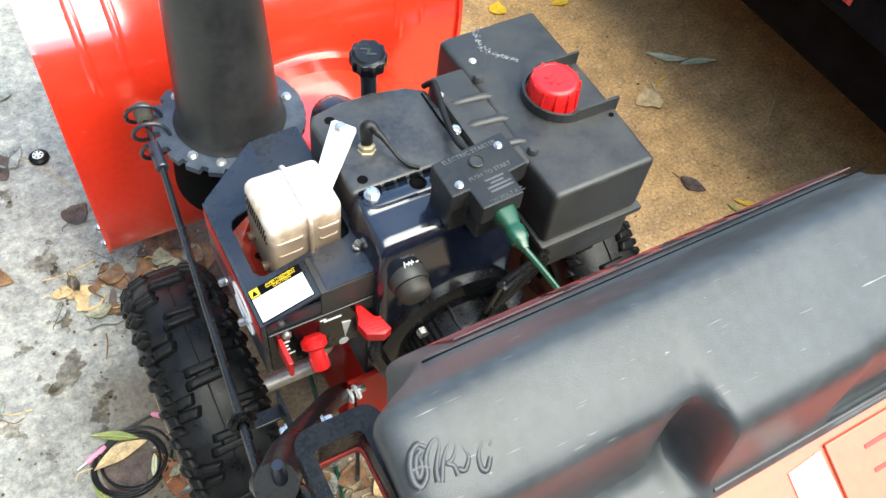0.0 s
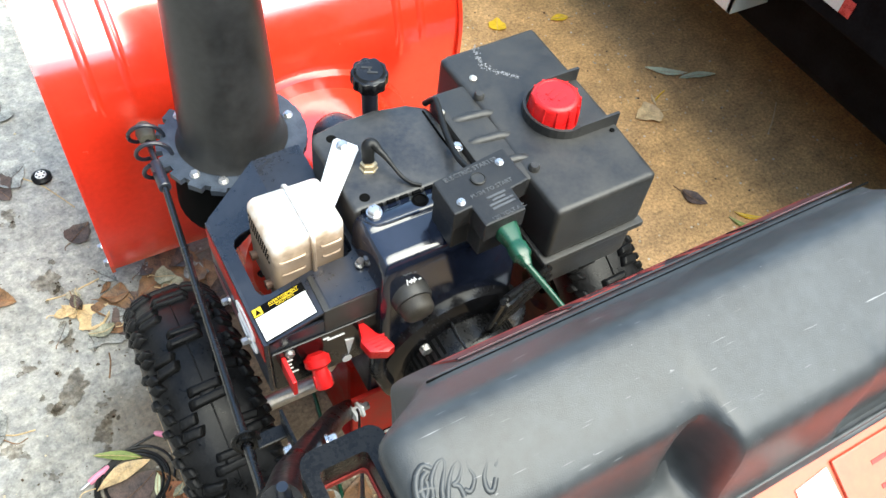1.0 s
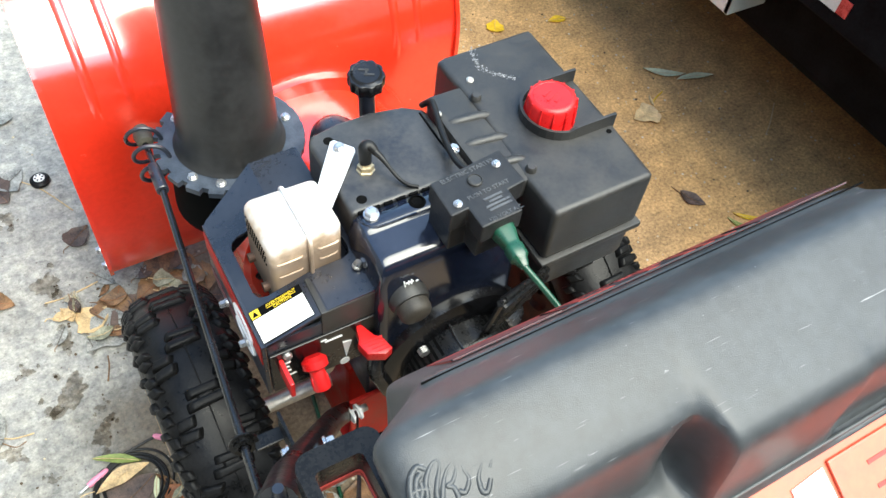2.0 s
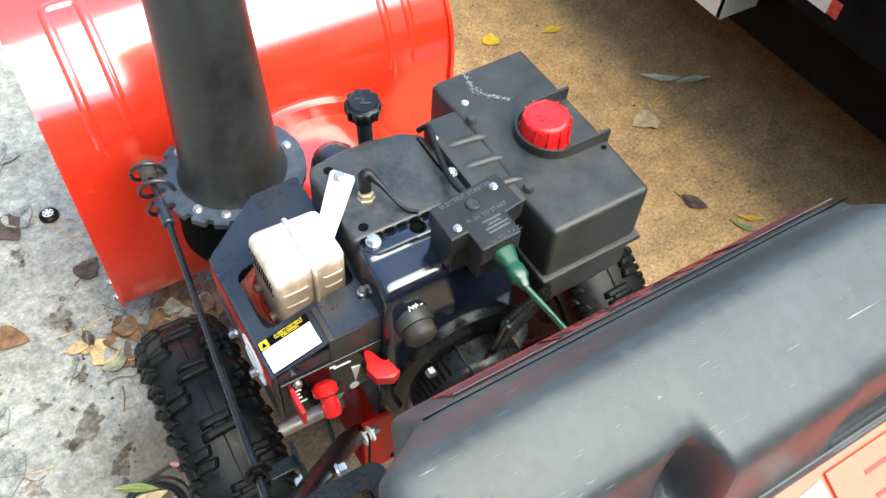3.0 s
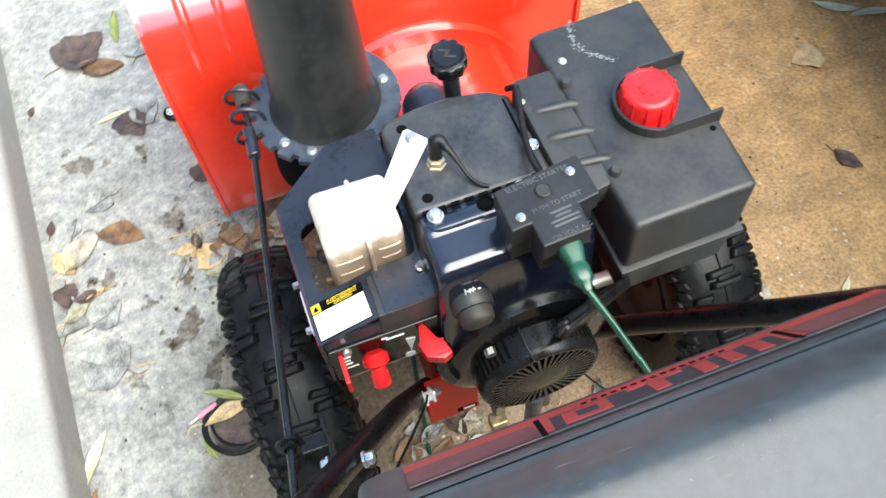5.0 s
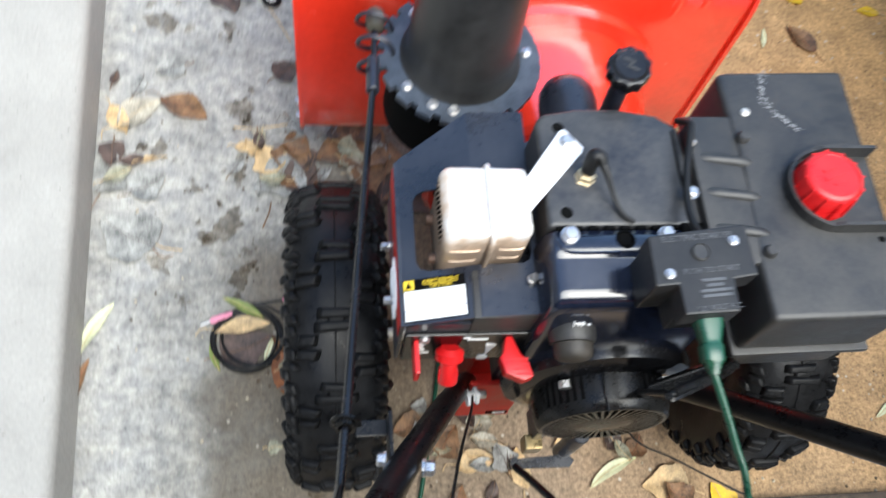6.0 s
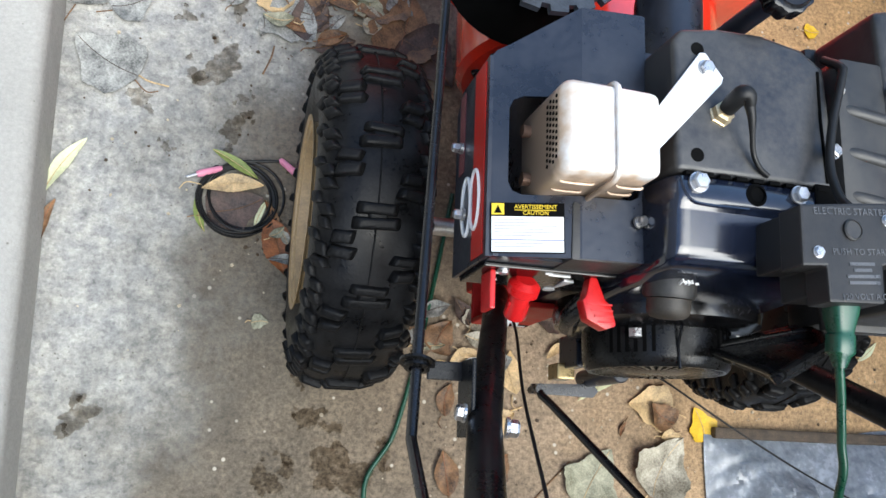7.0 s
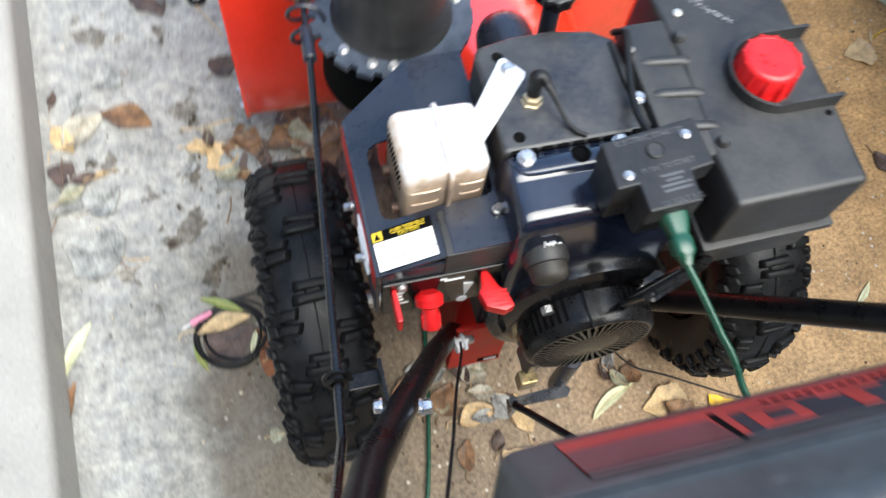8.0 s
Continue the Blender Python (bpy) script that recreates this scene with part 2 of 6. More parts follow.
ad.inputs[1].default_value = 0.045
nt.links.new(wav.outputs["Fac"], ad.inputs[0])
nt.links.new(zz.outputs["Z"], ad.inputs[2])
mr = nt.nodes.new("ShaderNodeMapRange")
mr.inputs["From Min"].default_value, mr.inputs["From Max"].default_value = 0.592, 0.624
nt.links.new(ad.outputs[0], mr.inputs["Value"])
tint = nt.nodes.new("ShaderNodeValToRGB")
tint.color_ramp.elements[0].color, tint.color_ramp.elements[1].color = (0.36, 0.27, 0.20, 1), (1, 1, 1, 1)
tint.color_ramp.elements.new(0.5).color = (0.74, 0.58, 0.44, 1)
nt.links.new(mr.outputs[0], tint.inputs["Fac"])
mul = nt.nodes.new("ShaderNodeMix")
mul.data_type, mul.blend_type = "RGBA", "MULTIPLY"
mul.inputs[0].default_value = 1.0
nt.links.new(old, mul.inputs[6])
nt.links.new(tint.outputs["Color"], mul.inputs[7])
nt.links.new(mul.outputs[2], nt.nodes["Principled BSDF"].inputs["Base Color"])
STEEL = material("zinc_steel", (0.62, 0.61, 0.6), 0.32, 0.9, 0.2, 90)
AXLE = material("worn_steel", (0.6, 0.57, 0.52), 0.45, 0.8, 0.25, 60)
BRONZE = material("bronze", (0.42, 0.32, 0.16), 0.35, 0.8, 0.3, 60)
RING = material("grey_chute_ring", (0.045, 0.056, 0.075), 0.42, 0.0, 0.4, 60, bump=0.1)
RUSTY_STEEL = material("rusty_steel", (0.050, 0.034, 0.024), 0.7, 0.2, 0.5, 50, second=(0.10, 0.060, 0.035))
RIM = material("beige_rim", (0.42, 0.29, 0.15), 0.5, 0.0, 0.25, 40)
GREEN = material("green_cord", (0.006, 0.062, 0.032), 0.32, 0.0, 0.25, 60, spec=0.6)
WHITE = material("white_print", (0.8, 0.8, 0.78), 0.5, 0.0, 0.06, 40)
YELLOW = material("yellow_print", (0.72, 0.52, 0.03), 0.5, 0.0, 0.1, 60)
BLUE = material("blue_print", (0.03, 0.06, 0.22), 0.5, 0.0, 0.1, 60)
INK = material("grey_ink", (0.26, 0.26, 0.26), 0.6, 0.0, 0.1, 60)
EMBOSS = material("embossed_black", (0.085, 0.087, 0.09), 0.34, 0.0, 0.2, 60)
PINK = material("pink_plug", (0.72, 0.25, 0.36), 0.4, 0.0, 0.1, 60)
BAG = material("grey_plastic_sheet", (0.38, 0.43, 0.49), 0.22, 0.0, 0.35, 14, bump=0.12, bump_scale=90, second=(0.58, 0.62, 0.68), spec=0.9)
TRAILER_WHITE = material("white_paint", (0.62, 0.64, 0.56), 0.5, 0.0, 0.12, 20)
TRAILER_BLACK = material("black_frame_paint", (0.004, 0.004, 0.0043), 0.7, 0.0, 0.4, 20, spec=0.04)
SEAM = material("dark_gap", (0.003, 0.003, 0.003), 0.9, 0.0, 0.2, 60, spec=0.05)
STAIN = damp_film("damp_stain")
ORANGE = material("orange_plate", (0.68, 0.125, 0.07), 0.4, 0.0, 0.15, 20)
LEAF = {
    "brown": material("brown_leaf", (0.16, 0.085, 0.038), 0.6, 0.0, 0.75, 45, bump=0.5, bump_scale=160),
    "rusty": material("rusty_leaf", (0.24, 0.085, 0.03), 0.6, 0.0, 0.5, 60, bump=0.5, bump_scale=160),
    "dark": material("dark_leaf", (0.07, 0.045, 0.035), 0.6, 0.0, 0.75, 45, bump=0.5, bump_scale=160),
    "grey": material("weathered_grey_leaf", (0.24, 0.24, 0.22), 0.55, 0.0, 0.7, 40, bump=0.5, bump_scale=160),
    "tan": material("tan_leaf", (0.52, 0.37, 0.19), 0.6, 0.0, 0.45, 45, bump=0.5, bump_scale=160),
    "yellow": material("yellow_leaf", (0.68, 0.42, 0.02), 0.55, 0.0, 0.25, 70, bump=0.3, bump_scale=250),
    "green": material("green_leaf", (0.2, 0.25, 0.06), 0.5, 0.0, 0.3, 70, bump=0.3, bump_scale=250),
    "buff": material("bleached_leaf", (0.30, 0.26, 0.18), 0.55, 0.0, 0.6, 40, second=(0.52, 0.48, 0.38), bump=0.5, bump_scale=160),
    "sage": material("grey_green_leaf", (0.26, 0.26, 0.15), 0.55, 0.0, 0.6, 50, second=(0.40, 0.39, 0.28), bump=0.4, bump_scale=200),
    "pale": material("pale_green_leaf", (0.58, 0.60, 0.38), 0.5, 0.0, 0.2, 70, bump=0.15, bump_scale=250),
}


# ---- mesh helpers ----
def part(name, bm, mat, parent=None, label="", smooth=False):
    me = bpy.data.meshes.new(name)
    bmesh.ops.recalc_face_normals(bm, faces=bm.faces)
    bm.to_mesh(me)
    bm.free()
    me.materials.append(mat)
    if smooth:
        me.shade_smooth()
        me.set_sharp_from_angle(angle=radians(38))
    ob = new(name, me)
    ob.parent = parent
    if label:
        ob["label"] = label
    return ob


def thing(name, label, category, at=(0, 0, 0), group="", kind=""):
    ob = new(name)
    ob.location = at
    ob.empty_display_size = 0.05
    return tagged(ob, label, category, group, kind)


def bevel(bm, width, segments=2, edges=None):
    if width > 0:
        bmesh.ops.bevel(bm, geom=list(edges or bm.edges), offset=width, segments=segments, affect="EDGES", profile=0.6, clamp_overlap=True)
    return bm


def box(lo, hi, r=0.0, seg=2, m=None, taper=0.0):
    bm = bmesh.new()
    c = [(a + b) / 2 for a, b in zip(lo, hi)]
    s = [abs(b - a) for a, b in zip(lo, hi)]
    bmesh.ops.create_cube(bm, size=1, matrix=Matrix.Translation(c) @ Matrix.Diagonal((*s, 1)))
    if taper:
        for v in bm.verts:
            if v.co.z < c[2]:
                v.co.x = c[0] + (v.co.x - c[0]) * (1 - taper)
                v.co.y = c[1] + (v.co.y - c[1]) * (1 - taper)
    bevel(bm, r, seg)
    if m:
        bm.transform(m)
    return bm


def prism(outline, z0, z1, r=0.0, seg=2, m=None, zs=None):
    """Extrude an outline (x, y) from z0 to z1; zs: its own top height for each point."""
    bm = bmesh.new()
    low = [bm.verts.new((x, y, z0)) for x, y in outline]
    top = [bm.verts.new((x, y, zs[i] if zs else z1)) for i, (x, y) in enumerate(outline)]
    k = len(outline)
    bm.faces.new(low[::-1])
    bm.faces.new(top)
    for i in range(k):
        bm.faces.new((low[i], low[(i + 1) % k], top[(i + 1) % k], top[i]))
    bmesh.ops.recalc_face_normals(bm, faces=bm.faces)
    bevel(bm, r, seg)
    if m:
        bm.transform(m)
    return bm


def axis_matrix(p0, p1):
    d = Vector(p1) - Vector(p0)
    return Matrix.Translation(p0) @ d.to_track_quat("Z", "Y").to_matrix().to_4x4(), d.length


def lathe(profile, p0, p1, n=28, cap=True):
    """Turn a profile of (radius, height along the axis as a share of p0 to p1)."""
    m, length = axis_matrix(p0, p1)
    bm = bmesh.new()
    rings = []
    for r, h in profile:
        rings.append([bm.verts.new(m @ Vector((r * math.cos(2 * math.pi * i / n), r * math.sin(2 * math.pi * i / n), h * length))) for i in range(n)])
    for a, b in zip(rings, rings[1:]):
        for i in range(n):
            bm.faces.new((a[i], a[(i + 1) % n], b[(i + 1) % n], b[i]))
    if cap:
        bm.faces.new(rings[0][::-1])
        bm.faces.new(rings[-1])
    return bm


def cyl(p0, p1, r, n=24, edge=0.0):
    length = (Vector(p1) - Vector(p0)).length
    e = min(edge, r * 0.5)
    if e:
        return lathe([(r - e, 0), (r, e / length), (r, 1 - e / length), (r - e, 1)], p0, p1, n)
    return lathe([(r, 0), (r, 1)], p0, p1, n)


def spline(points, steps=8):
    pts = [Vector(p) for p in points]
    pts = [pts[0] * 2 - pts[1]] + pts + [pts[-1] * 2 - pts[-2]]
    out = []
    for a, b, c, d in zip(pts, pts[1:], pts[2:], pts[3:]):
        for i in range(steps):
            t = i / steps
            out.append(0.5 * (2 * b + (c - a) * t + (2 * a - 5 * b + 4 * c - d) * t * t + (3 * b - a - 3 * c + d) * t ** 3))
    return out + [pts[-2]]


def tube(points, r, n=10, smooth_steps=0, radii=None):
    pts = spline(points, smooth_steps) if smooth_steps else [Vector(p) for p in points]
    bm = bmesh.new()
    rings = []
    normal = None
    for i, p in enumerate(pts):
        d = (pts[min(i + 1, len(pts) - 1)] - pts[max(i - 1, 0)]).normalized()
        if normal is None:
            normal = d.orthogonal().normalized()
        normal = (normal - d * normal.dot(d)).normalized()
        side = d.cross(normal)
        rad = radii(i / (len(pts) - 1)) if radii else r
        rings.append([bm.verts.new(p + rad * (math.cos(2 * math.pi * k / n) * normal + math.sin(2 * math.pi * k / n) * side)) for k in range(n)])
    for a, b in zip(rings, rings[1:]):
        for i in range(n):
            bm.faces.new((a[i], a[(i + 1) % n], b[(i + 1) % n], b[i]))
    bm.faces.new(rings[0][::-1])
    bm.faces.new(rings[-1])
    return bm


def join(*many):
    out = bmesh.new()
    for bm in many:
        me = bpy.data.meshes.new("tmp")
        bm.to_mesh(me)
        bm.free()
        out.from_mesh(me)
        bpy.data.meshes.remove(me)
    return out


def with_hole(outer, hole, z0, z1, zs=None):
    """A slab with a hole; zs(x, y) gives the top's own height."""
    bm = bmesh.new()
    tops = []
    for z, is_top in ((z0, False), (z1, True)):
        edges = []
        loops = []
        for pts in (outer, hole):
            vs = [bm.verts.new((x, y, zs(x, y) if (zs and is_top) else (zs(x, y) - (z1 - z0) if zs else z))) for x, y in pts]
            loops.append(vs)
            edges += [bm.edges.new((a, b)) for a, b in zip(vs, vs[1:] + vs[:1])]
        bmesh.ops.triangle_fill(bm, use_beauty=True, edges=edges)
        tops.append(loops)
    for a, b in zip(*tops):
        k = len(a)
        for i in range(k):
            bm.faces.new((a[i], a[(i + 1) % k], b[(i + 1) % k], b[i]))
    return bm


def rounded(x0, y0, x1, y1, r, n=5):
    out = []
    for cx, cy, a in ((x1 - r, y1 - r, 0), (x0 + r, y1 - r, 90), (x0 + r, y0 + r, 180), (x1 - r, y0 + r, 270)):
        for i in range(n + 1):
            t = radians(a + 90 * i / n)
            out.append((cx + r * math.cos(t), cy + r * math.sin(t)))
    return out


def plane_matrix(origin, along, up):
    """A matrix whose x runs along, whose y runs up the face and whose z leaves it."""
    x = Vector(along).normalized()
    y = Vector(up)
    y = (y - x * y.dot(x)).normalized()
    m = Matrix((x, y, x.cross(y))).transposed().to_4x4()
    return Matrix.Translation(origin) @ m


def text_mesh(body, size, m, depth=0.0003):
    cu = bpy.data.curves.new("t", "FONT")
    cu.body, cu.size, cu.extrude = body, size, depth
    cu.align_x, cu.align_y = "CENTER", "CENTER"
    cu.resolution_u = 2
    ob = bpy.data.objects.new("t", cu)
    scene.collection.objects.link(ob)
    bpy.context.view_layer.update()
    me = bpy.data.meshes.new_from_object(ob.evaluated_get(bpy.context.evaluated_depsgraph_get()))
    bpy.data.objects.remove(ob)
    bm = bmesh.new()
    bm.from_mesh(me)
    bpy.data.meshes.remove(me)
    bm.transform(m)
    return bm


def bolt(name, p, axis, parent, r=0.0075, h=0.006, mat=None, label=""):
    """A flanged hexagon bolt head."""
    a = Vector(axis).normalized()
    p = Vector(p)
    wash = cyl(p, p + a * h * 0.25, r * 1.16, 18)
    head = lathe([(r, 0), (r, 0.75), (r * 0.8, 1)], p + a * h * 0.3, p + a * h, 6)
    return part(name, join(wash, head), mat or STEEL, parent, label)


# ---- ground and step ----
bm = bmesh.new()
bmesh.ops.create_grid(bm, x_segments=2, y_segments=2, size=60)
ground = tagged(part("ground", bm, CONCRETE), "pale concrete slab stained brown by wet leaves, with painted shade by the blower", "ground", kind="structure")
EDGE = lambda y: -0.537 - 0.046 * y
bm = prism([(EDGE(-6), -6), (EDGE(9), 9), (-4, 9), (-4, -6)], -0.02, 0.095, 0.0)
bevel(bm, 0.022, 4, [e for e in bm.edges if all(v.co.x > -2 and v.co.z > 0.05 for v in e.verts)])
tagged(part("step", bm, STEP, smooth=True), "smooth pale concrete step along the slab", "step", kind="structure")


# out of view; added to dim the sky on the west side
bm = box((-2.15, -7, 0.0), (-1.95, 9, 2.8), 0.0)
tagged(part("unseen_wall_west", bm, material("grey_sky_block", (0.22, 0.22, 0.215), 0.8, 0.0, 0.15, 8, bump=0.2)), "unseen plain grey wall beyond the step, added to block western sky", "wall", kind="structure")

# unseen wall, added to keep low skylight off the rear faces
bm = box((-1.95, -2.75, 0.0), (7, -2.55, 2.1), 0.0)
tagged(part("unseen_wall_south", bm, material("dark_sky_block", (0.10, 0.095, 0.09), 0.8, 0.0, 0.2, 8, bump=0.2)), "unseen plain dark wall behind the slab, added to block low sky", "wall", kind="structure")


def stain(x, y, r, seed, stretch=1.0, turn=0.0):
    rnd = random.Random(seed)
    ph = [rnd.uniform(0, 6.28) for _ in range(4)]
    bm = bmesh.new()
    n = 52
    vs = []
    for i in range(n):
        a = 2 * math.pi * i / n
        k = r * (1 + 0.22 * math.sin(2 * a + ph[0]) + 0.16 * math.sin(3 * a + ph[1]) + 0.14 * math.sin(5 * a + ph[2]) + 0.09 * math.sin(9 * a + ph[3]) + 0.07 * math.sin(14 * a + ph[0]))
        px, py = k * math.cos(a) * stretch, k * math.sin(a)
        vs.append((x + px * math.cos(turn) - py * math.sin(turn), y + px * math.sin(turn) + py * math.cos(turn)))
    low = [bm.verts.new((a, b, 0.0003)) for a, b in vs]
    top = [bm.verts.new((x + (a - x) * 0.96, y + (b - y) * 0.96, 0.0008 + 0.000022 * seed)) for a, b in vs]
    bm.faces.new(top)
    for i in range(n):
        bm.faces.new((low[i], low[(i + 1) % n], top[(i + 1) % n], top[i]))
    return part("stain", bm, STAIN, ground)


for i, (x, y, r, s) in enumerate(((-0.327, 0.216, 0.019, 1.0), (-0.352, 0.302, 0.025, 1.5), (-0.318, 0.262, 0.009, 0.6), (-0.409, 0.18, 0.007, 1.0), (-0.473, 0.699, 0.026, 1.1),
                                  (-0.45, 0.244, 0.014, 1.2), (-0.335, 0.52, 0.022, 1.4), (-0.335, 0.40, 0.016, 1.0), (-0.246, -0.237, 0.02, 1.0), (-0.155, -0.221, 0.035, 1.2),
                                  (-0.198, -0.157, 0.014, 1.7), (-0.213, -0.112, 0.008, 1.0), (-0.46, 0.44, 0.018, 1.0), (-0.40, 0.37, 0.01, 1.0), (-0.47, -0.17, 0.018, 1.3),
                                  (-0.36, 0.69, 0.014, 1.2), (-0.1, -0.2, 0.012, 1.5), (-0.06, -0.3, 0.02, 1.3))):
    stain(x, y, r * 0.85, i, s, i * 0.7)
    side = random.Random(100 + i)
    for k in range(3):
        a, d = side.uniform(0, 6.28), r * side.uniform(1.2, 1.9)
        stain(x + d * math.cos(a), y + d * math.sin(a), r * side.uniform(0.12, 0.4), 50 + 3 * i + k, side.uniform(0.7, 1.4), a)


# ---- snow blower ----
blower = thing("snow_blower", "red and black two-stage snow blower standing on concrete", "snow blower")


# auger housing: a folded sheet whose back stands upright and curls forward over the top
def housing_profile():
    pts = [(0.442, 0.075), (0.434, 0.1), (0.434, 0.18), (0.434, 0.26), (0.434, 0.33)]
    for i in range(0, 19):
        a = radians(90 * i / 18)
        pts.append((0.434 + 0.195 * (1 - math.cos(a)), 0.35 + 0.195 * math.sin(a)))
    return pts + [(0.70, 0.542), (0.76, 0.535)]


HX0, HX1 = -0.232, 0.366
prof = housing_profile()
bm = bmesh.new()
xs = [HX0 + (HX1 - HX0) * i / 24 for i in range(25)]
grid = [[bm.verts.new((x, y, z)) for y, z in prof] for x in xs]
for a, b in zip(grid, grid[1:]):
    for j in range(len(prof) - 1):
        bm.faces.new((a[j], a[j + 1], b[j + 1], b[j]))
bmesh.ops.recalc_face_normals(bm, faces=bm.faces)
bmesh.ops.solidify(bm, geom=bm.faces[:], thickness=0.004)
housing = part("auger_housing", bm, RED, blower, "glossy red curved steel auger housing", smooth=True)
for x in (HX0, HX1):
    side = [(y - 0.006, z) for y, z in prof[:-1]] + [(0.78, 0.536), (0.80, 0.30), (0.78, 0.03), (0.47, 0.03)]
    bm = prism(side, -0.003, 0.003, 0.0, m=plane_matrix((x, 0, 0), (0, 1, 0), (0, 0, 1)))
    part("side_plate", bm, RED, housing, "red side plate with a folded rim")


for y, z in ((0.452, 0.125), (0.452, 0.085), (0.47, 0.06)):
    bolt("bolt", (HX0 - 0.003, y, z), (-1, 0, 0), housing, 0.006, 0.007)


def surface(s):
    """Point and outward normal on the housing's back and curl, s metres up from its foot."""
    for (y0, z0), (y1, z1) in zip(prof, prof[1:]):
        d = math.hypot(y1 - y0, z1 - z0)
        if s <= d:
            return (y0 + (y1 - y0) * s / d, z0 + (z1 - z0) * s / d), (-(z1 - z0) / d, (y1 - y0) / d)
        s -= d
    return prof[-1], (0, 1)


def ridge(path, w=0.0055, h=0.0035):
    """A pressed ridge along points (x, s) of the housing's sheet."""
    bm = bmesh.new()
    rows = []
    for i, (x, s) in enumerate(path):
        x2, s2 = path[min(i + 1, len(path) - 1)]
        x1, s1 = path[max(i - 1, 0)]
        dl = math.hypot(x2 - x1, s2 - s1) or 1
        nx, ns = -(s2 - s1) / dl, (x2 - x1) / dl
        fade = min(1, i / 4, (len(path) - 1 - i) / 4)
        row = []
        for k, lift in ((-1.6, -0.2), (-0.8, 0.6), (0, 1), (0.8, 0.6), (1.6, -0.2)):
            (y, z), (ny, nz) = surface(s + ns * k * w)
            q = h * lift * fade - 0.0003
            row.append(bm.verts.new((x + nx * k * w, y + ny * q, z + nz * q)))
        rows.append(row)
    for a, b in zip(rows, rows[1:]):
        for j in range(4):
            bm.faces.new((a[j], a[j + 1], b[j + 1], b[j]))
    return bm


def u_path(x0, x1, s0, s1, n=16):
    r = 0.012
    pts = [(x0, s0 + (s1 - r - s0) * i / n) for i in range(n)]
    pts += [(x0 + r - r * math.cos(radians(a)), s1 - r + r * math.sin(radians(a))) for a in range(0, 91, 18)]
    pts += [(x1 - r + r * math.sin(radians(a)), s1 - r + r * math.cos(radians(a))) for a in range(0, 91, 18)]
    return pts + [(x1, s1 - r - (s1 - r - s0) * i / n) for i in range(1, n)]


part("pressed_rib", ridge(u_path(-0.176, -0.130, 0.31, 0.53)), RED, housing, smooth=True)
part("pressed_rib", ridge(u_path(0.262, 0.300, 0.27, 0.53)), RED, housing, smooth=True)

# impeller drum behind the housing, with its stepped flange
drum = part("impeller_drum", lathe([(0.155, 0), (0.163, 0.05), (0.165, 0.9), (0.188, 0.9), (0.190, 0.97), (0.186, 1.0)], (0.098, 0.262, 0.185), (0.098, 0.436, 0.185), 56), RED, blower, "round red impeller housing", smooth=True)
for a in (118, 140, 160, 180):
    bolt("bolt", (0.098 + 0.142 * math.cos(radians(a)), 0.2615, 0.185 + 0.142 * math.sin(radians(a))), (0, -1, 0), drum, 0.006, 0.006, BLACK_GLOSS)

# discharge chute and its toothed ring
CX, CY = -0.042, 0.312
part("chute_collar", lathe([(0.083, 0), (0.08, 0.5), (0.077, 1)], (CX, CY, 0.32), (CX, CY, 0.415), 36), SEAM, blower, smooth=True)
teeth, outline = 20, []
for i in range(teeth):
    gap = 0.0875 if 5 <= i < 17 else 0.0935
    for f, r in ((0.0, 0.0945), (0.62, 0.0945), (0.66, gap), (0.96, gap)):
        a = 2 * math.pi * (i + f) / teeth
        outline.append((CX + r * math.cos(a), CY + r * math.sin(a)))
ring = part("chute_ring", with_hole(outline, [(CX + 0.056 * math.cos(2 * math.pi * i / 48), CY + 0.056 * math.sin(2 * math.pi * i / 48)) for i in range(48)], 0.413, 0.421), RING, blower, "grey toothed chute ring")
for a in (4, -100, -118, 215, 130):
    bolt("bolt", (CX + 0.0775 * math.cos(radians(a)), CY + 0.0775 * math.sin(radians(a)), 0.421), (0, 0, 1), ring, 0.0055, 0.005)
part("chute", lathe([(0.070, 0), (0.0665, 0.012), (0.0635, 0.035), (0.0625, 0.07), (0.0535, 0.6), (0.049, 1.0), (0.046, 1.0), (0.048, 0.9)], (CX, CY, 0.4215), (CX, CY + 0.004, 0.77), 48, cap=False), CHUTE_BLACK, blower, "tall tapered black plastic discharge chute", smooth=True)

# chute crank: rod, worm spiral, universal end and eye bracket
rod = part("crank_rod", tube([(-0.138, 0.37, 0.418), (-0.1425, 0.278, 0.422), (-0.183, -0.137, 0.532), (-0.188, -0.185, 0.548), (-0.2, -0.25, 0.672), (-0.206, -0.30, 0.765)], 0.0039, 12), BLACK_GLOSS, blower, "thin glossy black crank rod", smooth=True)
worm = [(-0.139 + 0.020 * math.cos(a), 0.278 + 0.080 * a / (2.4 * 2 * math.pi), 0.42 + 0.020 * math.sin(a)) for a in [2.2 + i * 2.4 * 2 * math.pi / 72 for i in range(73)]]
part("worm_spiral", tube(worm, 0.0027, 8), BLACK_SHEET, rod, "black wire worm spiral", smooth=True)
part("end_cap", lathe([(0.004, 0), (0.010, 0.1), (0.012, 0.5), (0.010, 0.85), (0.005, 1)], (-0.1385, 0.345, 0.418), (-0.137, 0.378, 0.419), 16), material("olive_cap", (0.075, 0.068, 0.05), 0.6, 0.0, 0.3, 60), rod, "dull olive end cap", smooth=True)
part("sleeve", cyl((-0.1425, 0.305, 0.42), (-0.1445, 0.255, 0.428), 0.0075, 14, 0.001), BLACK_SHEET, rod, smooth=True)
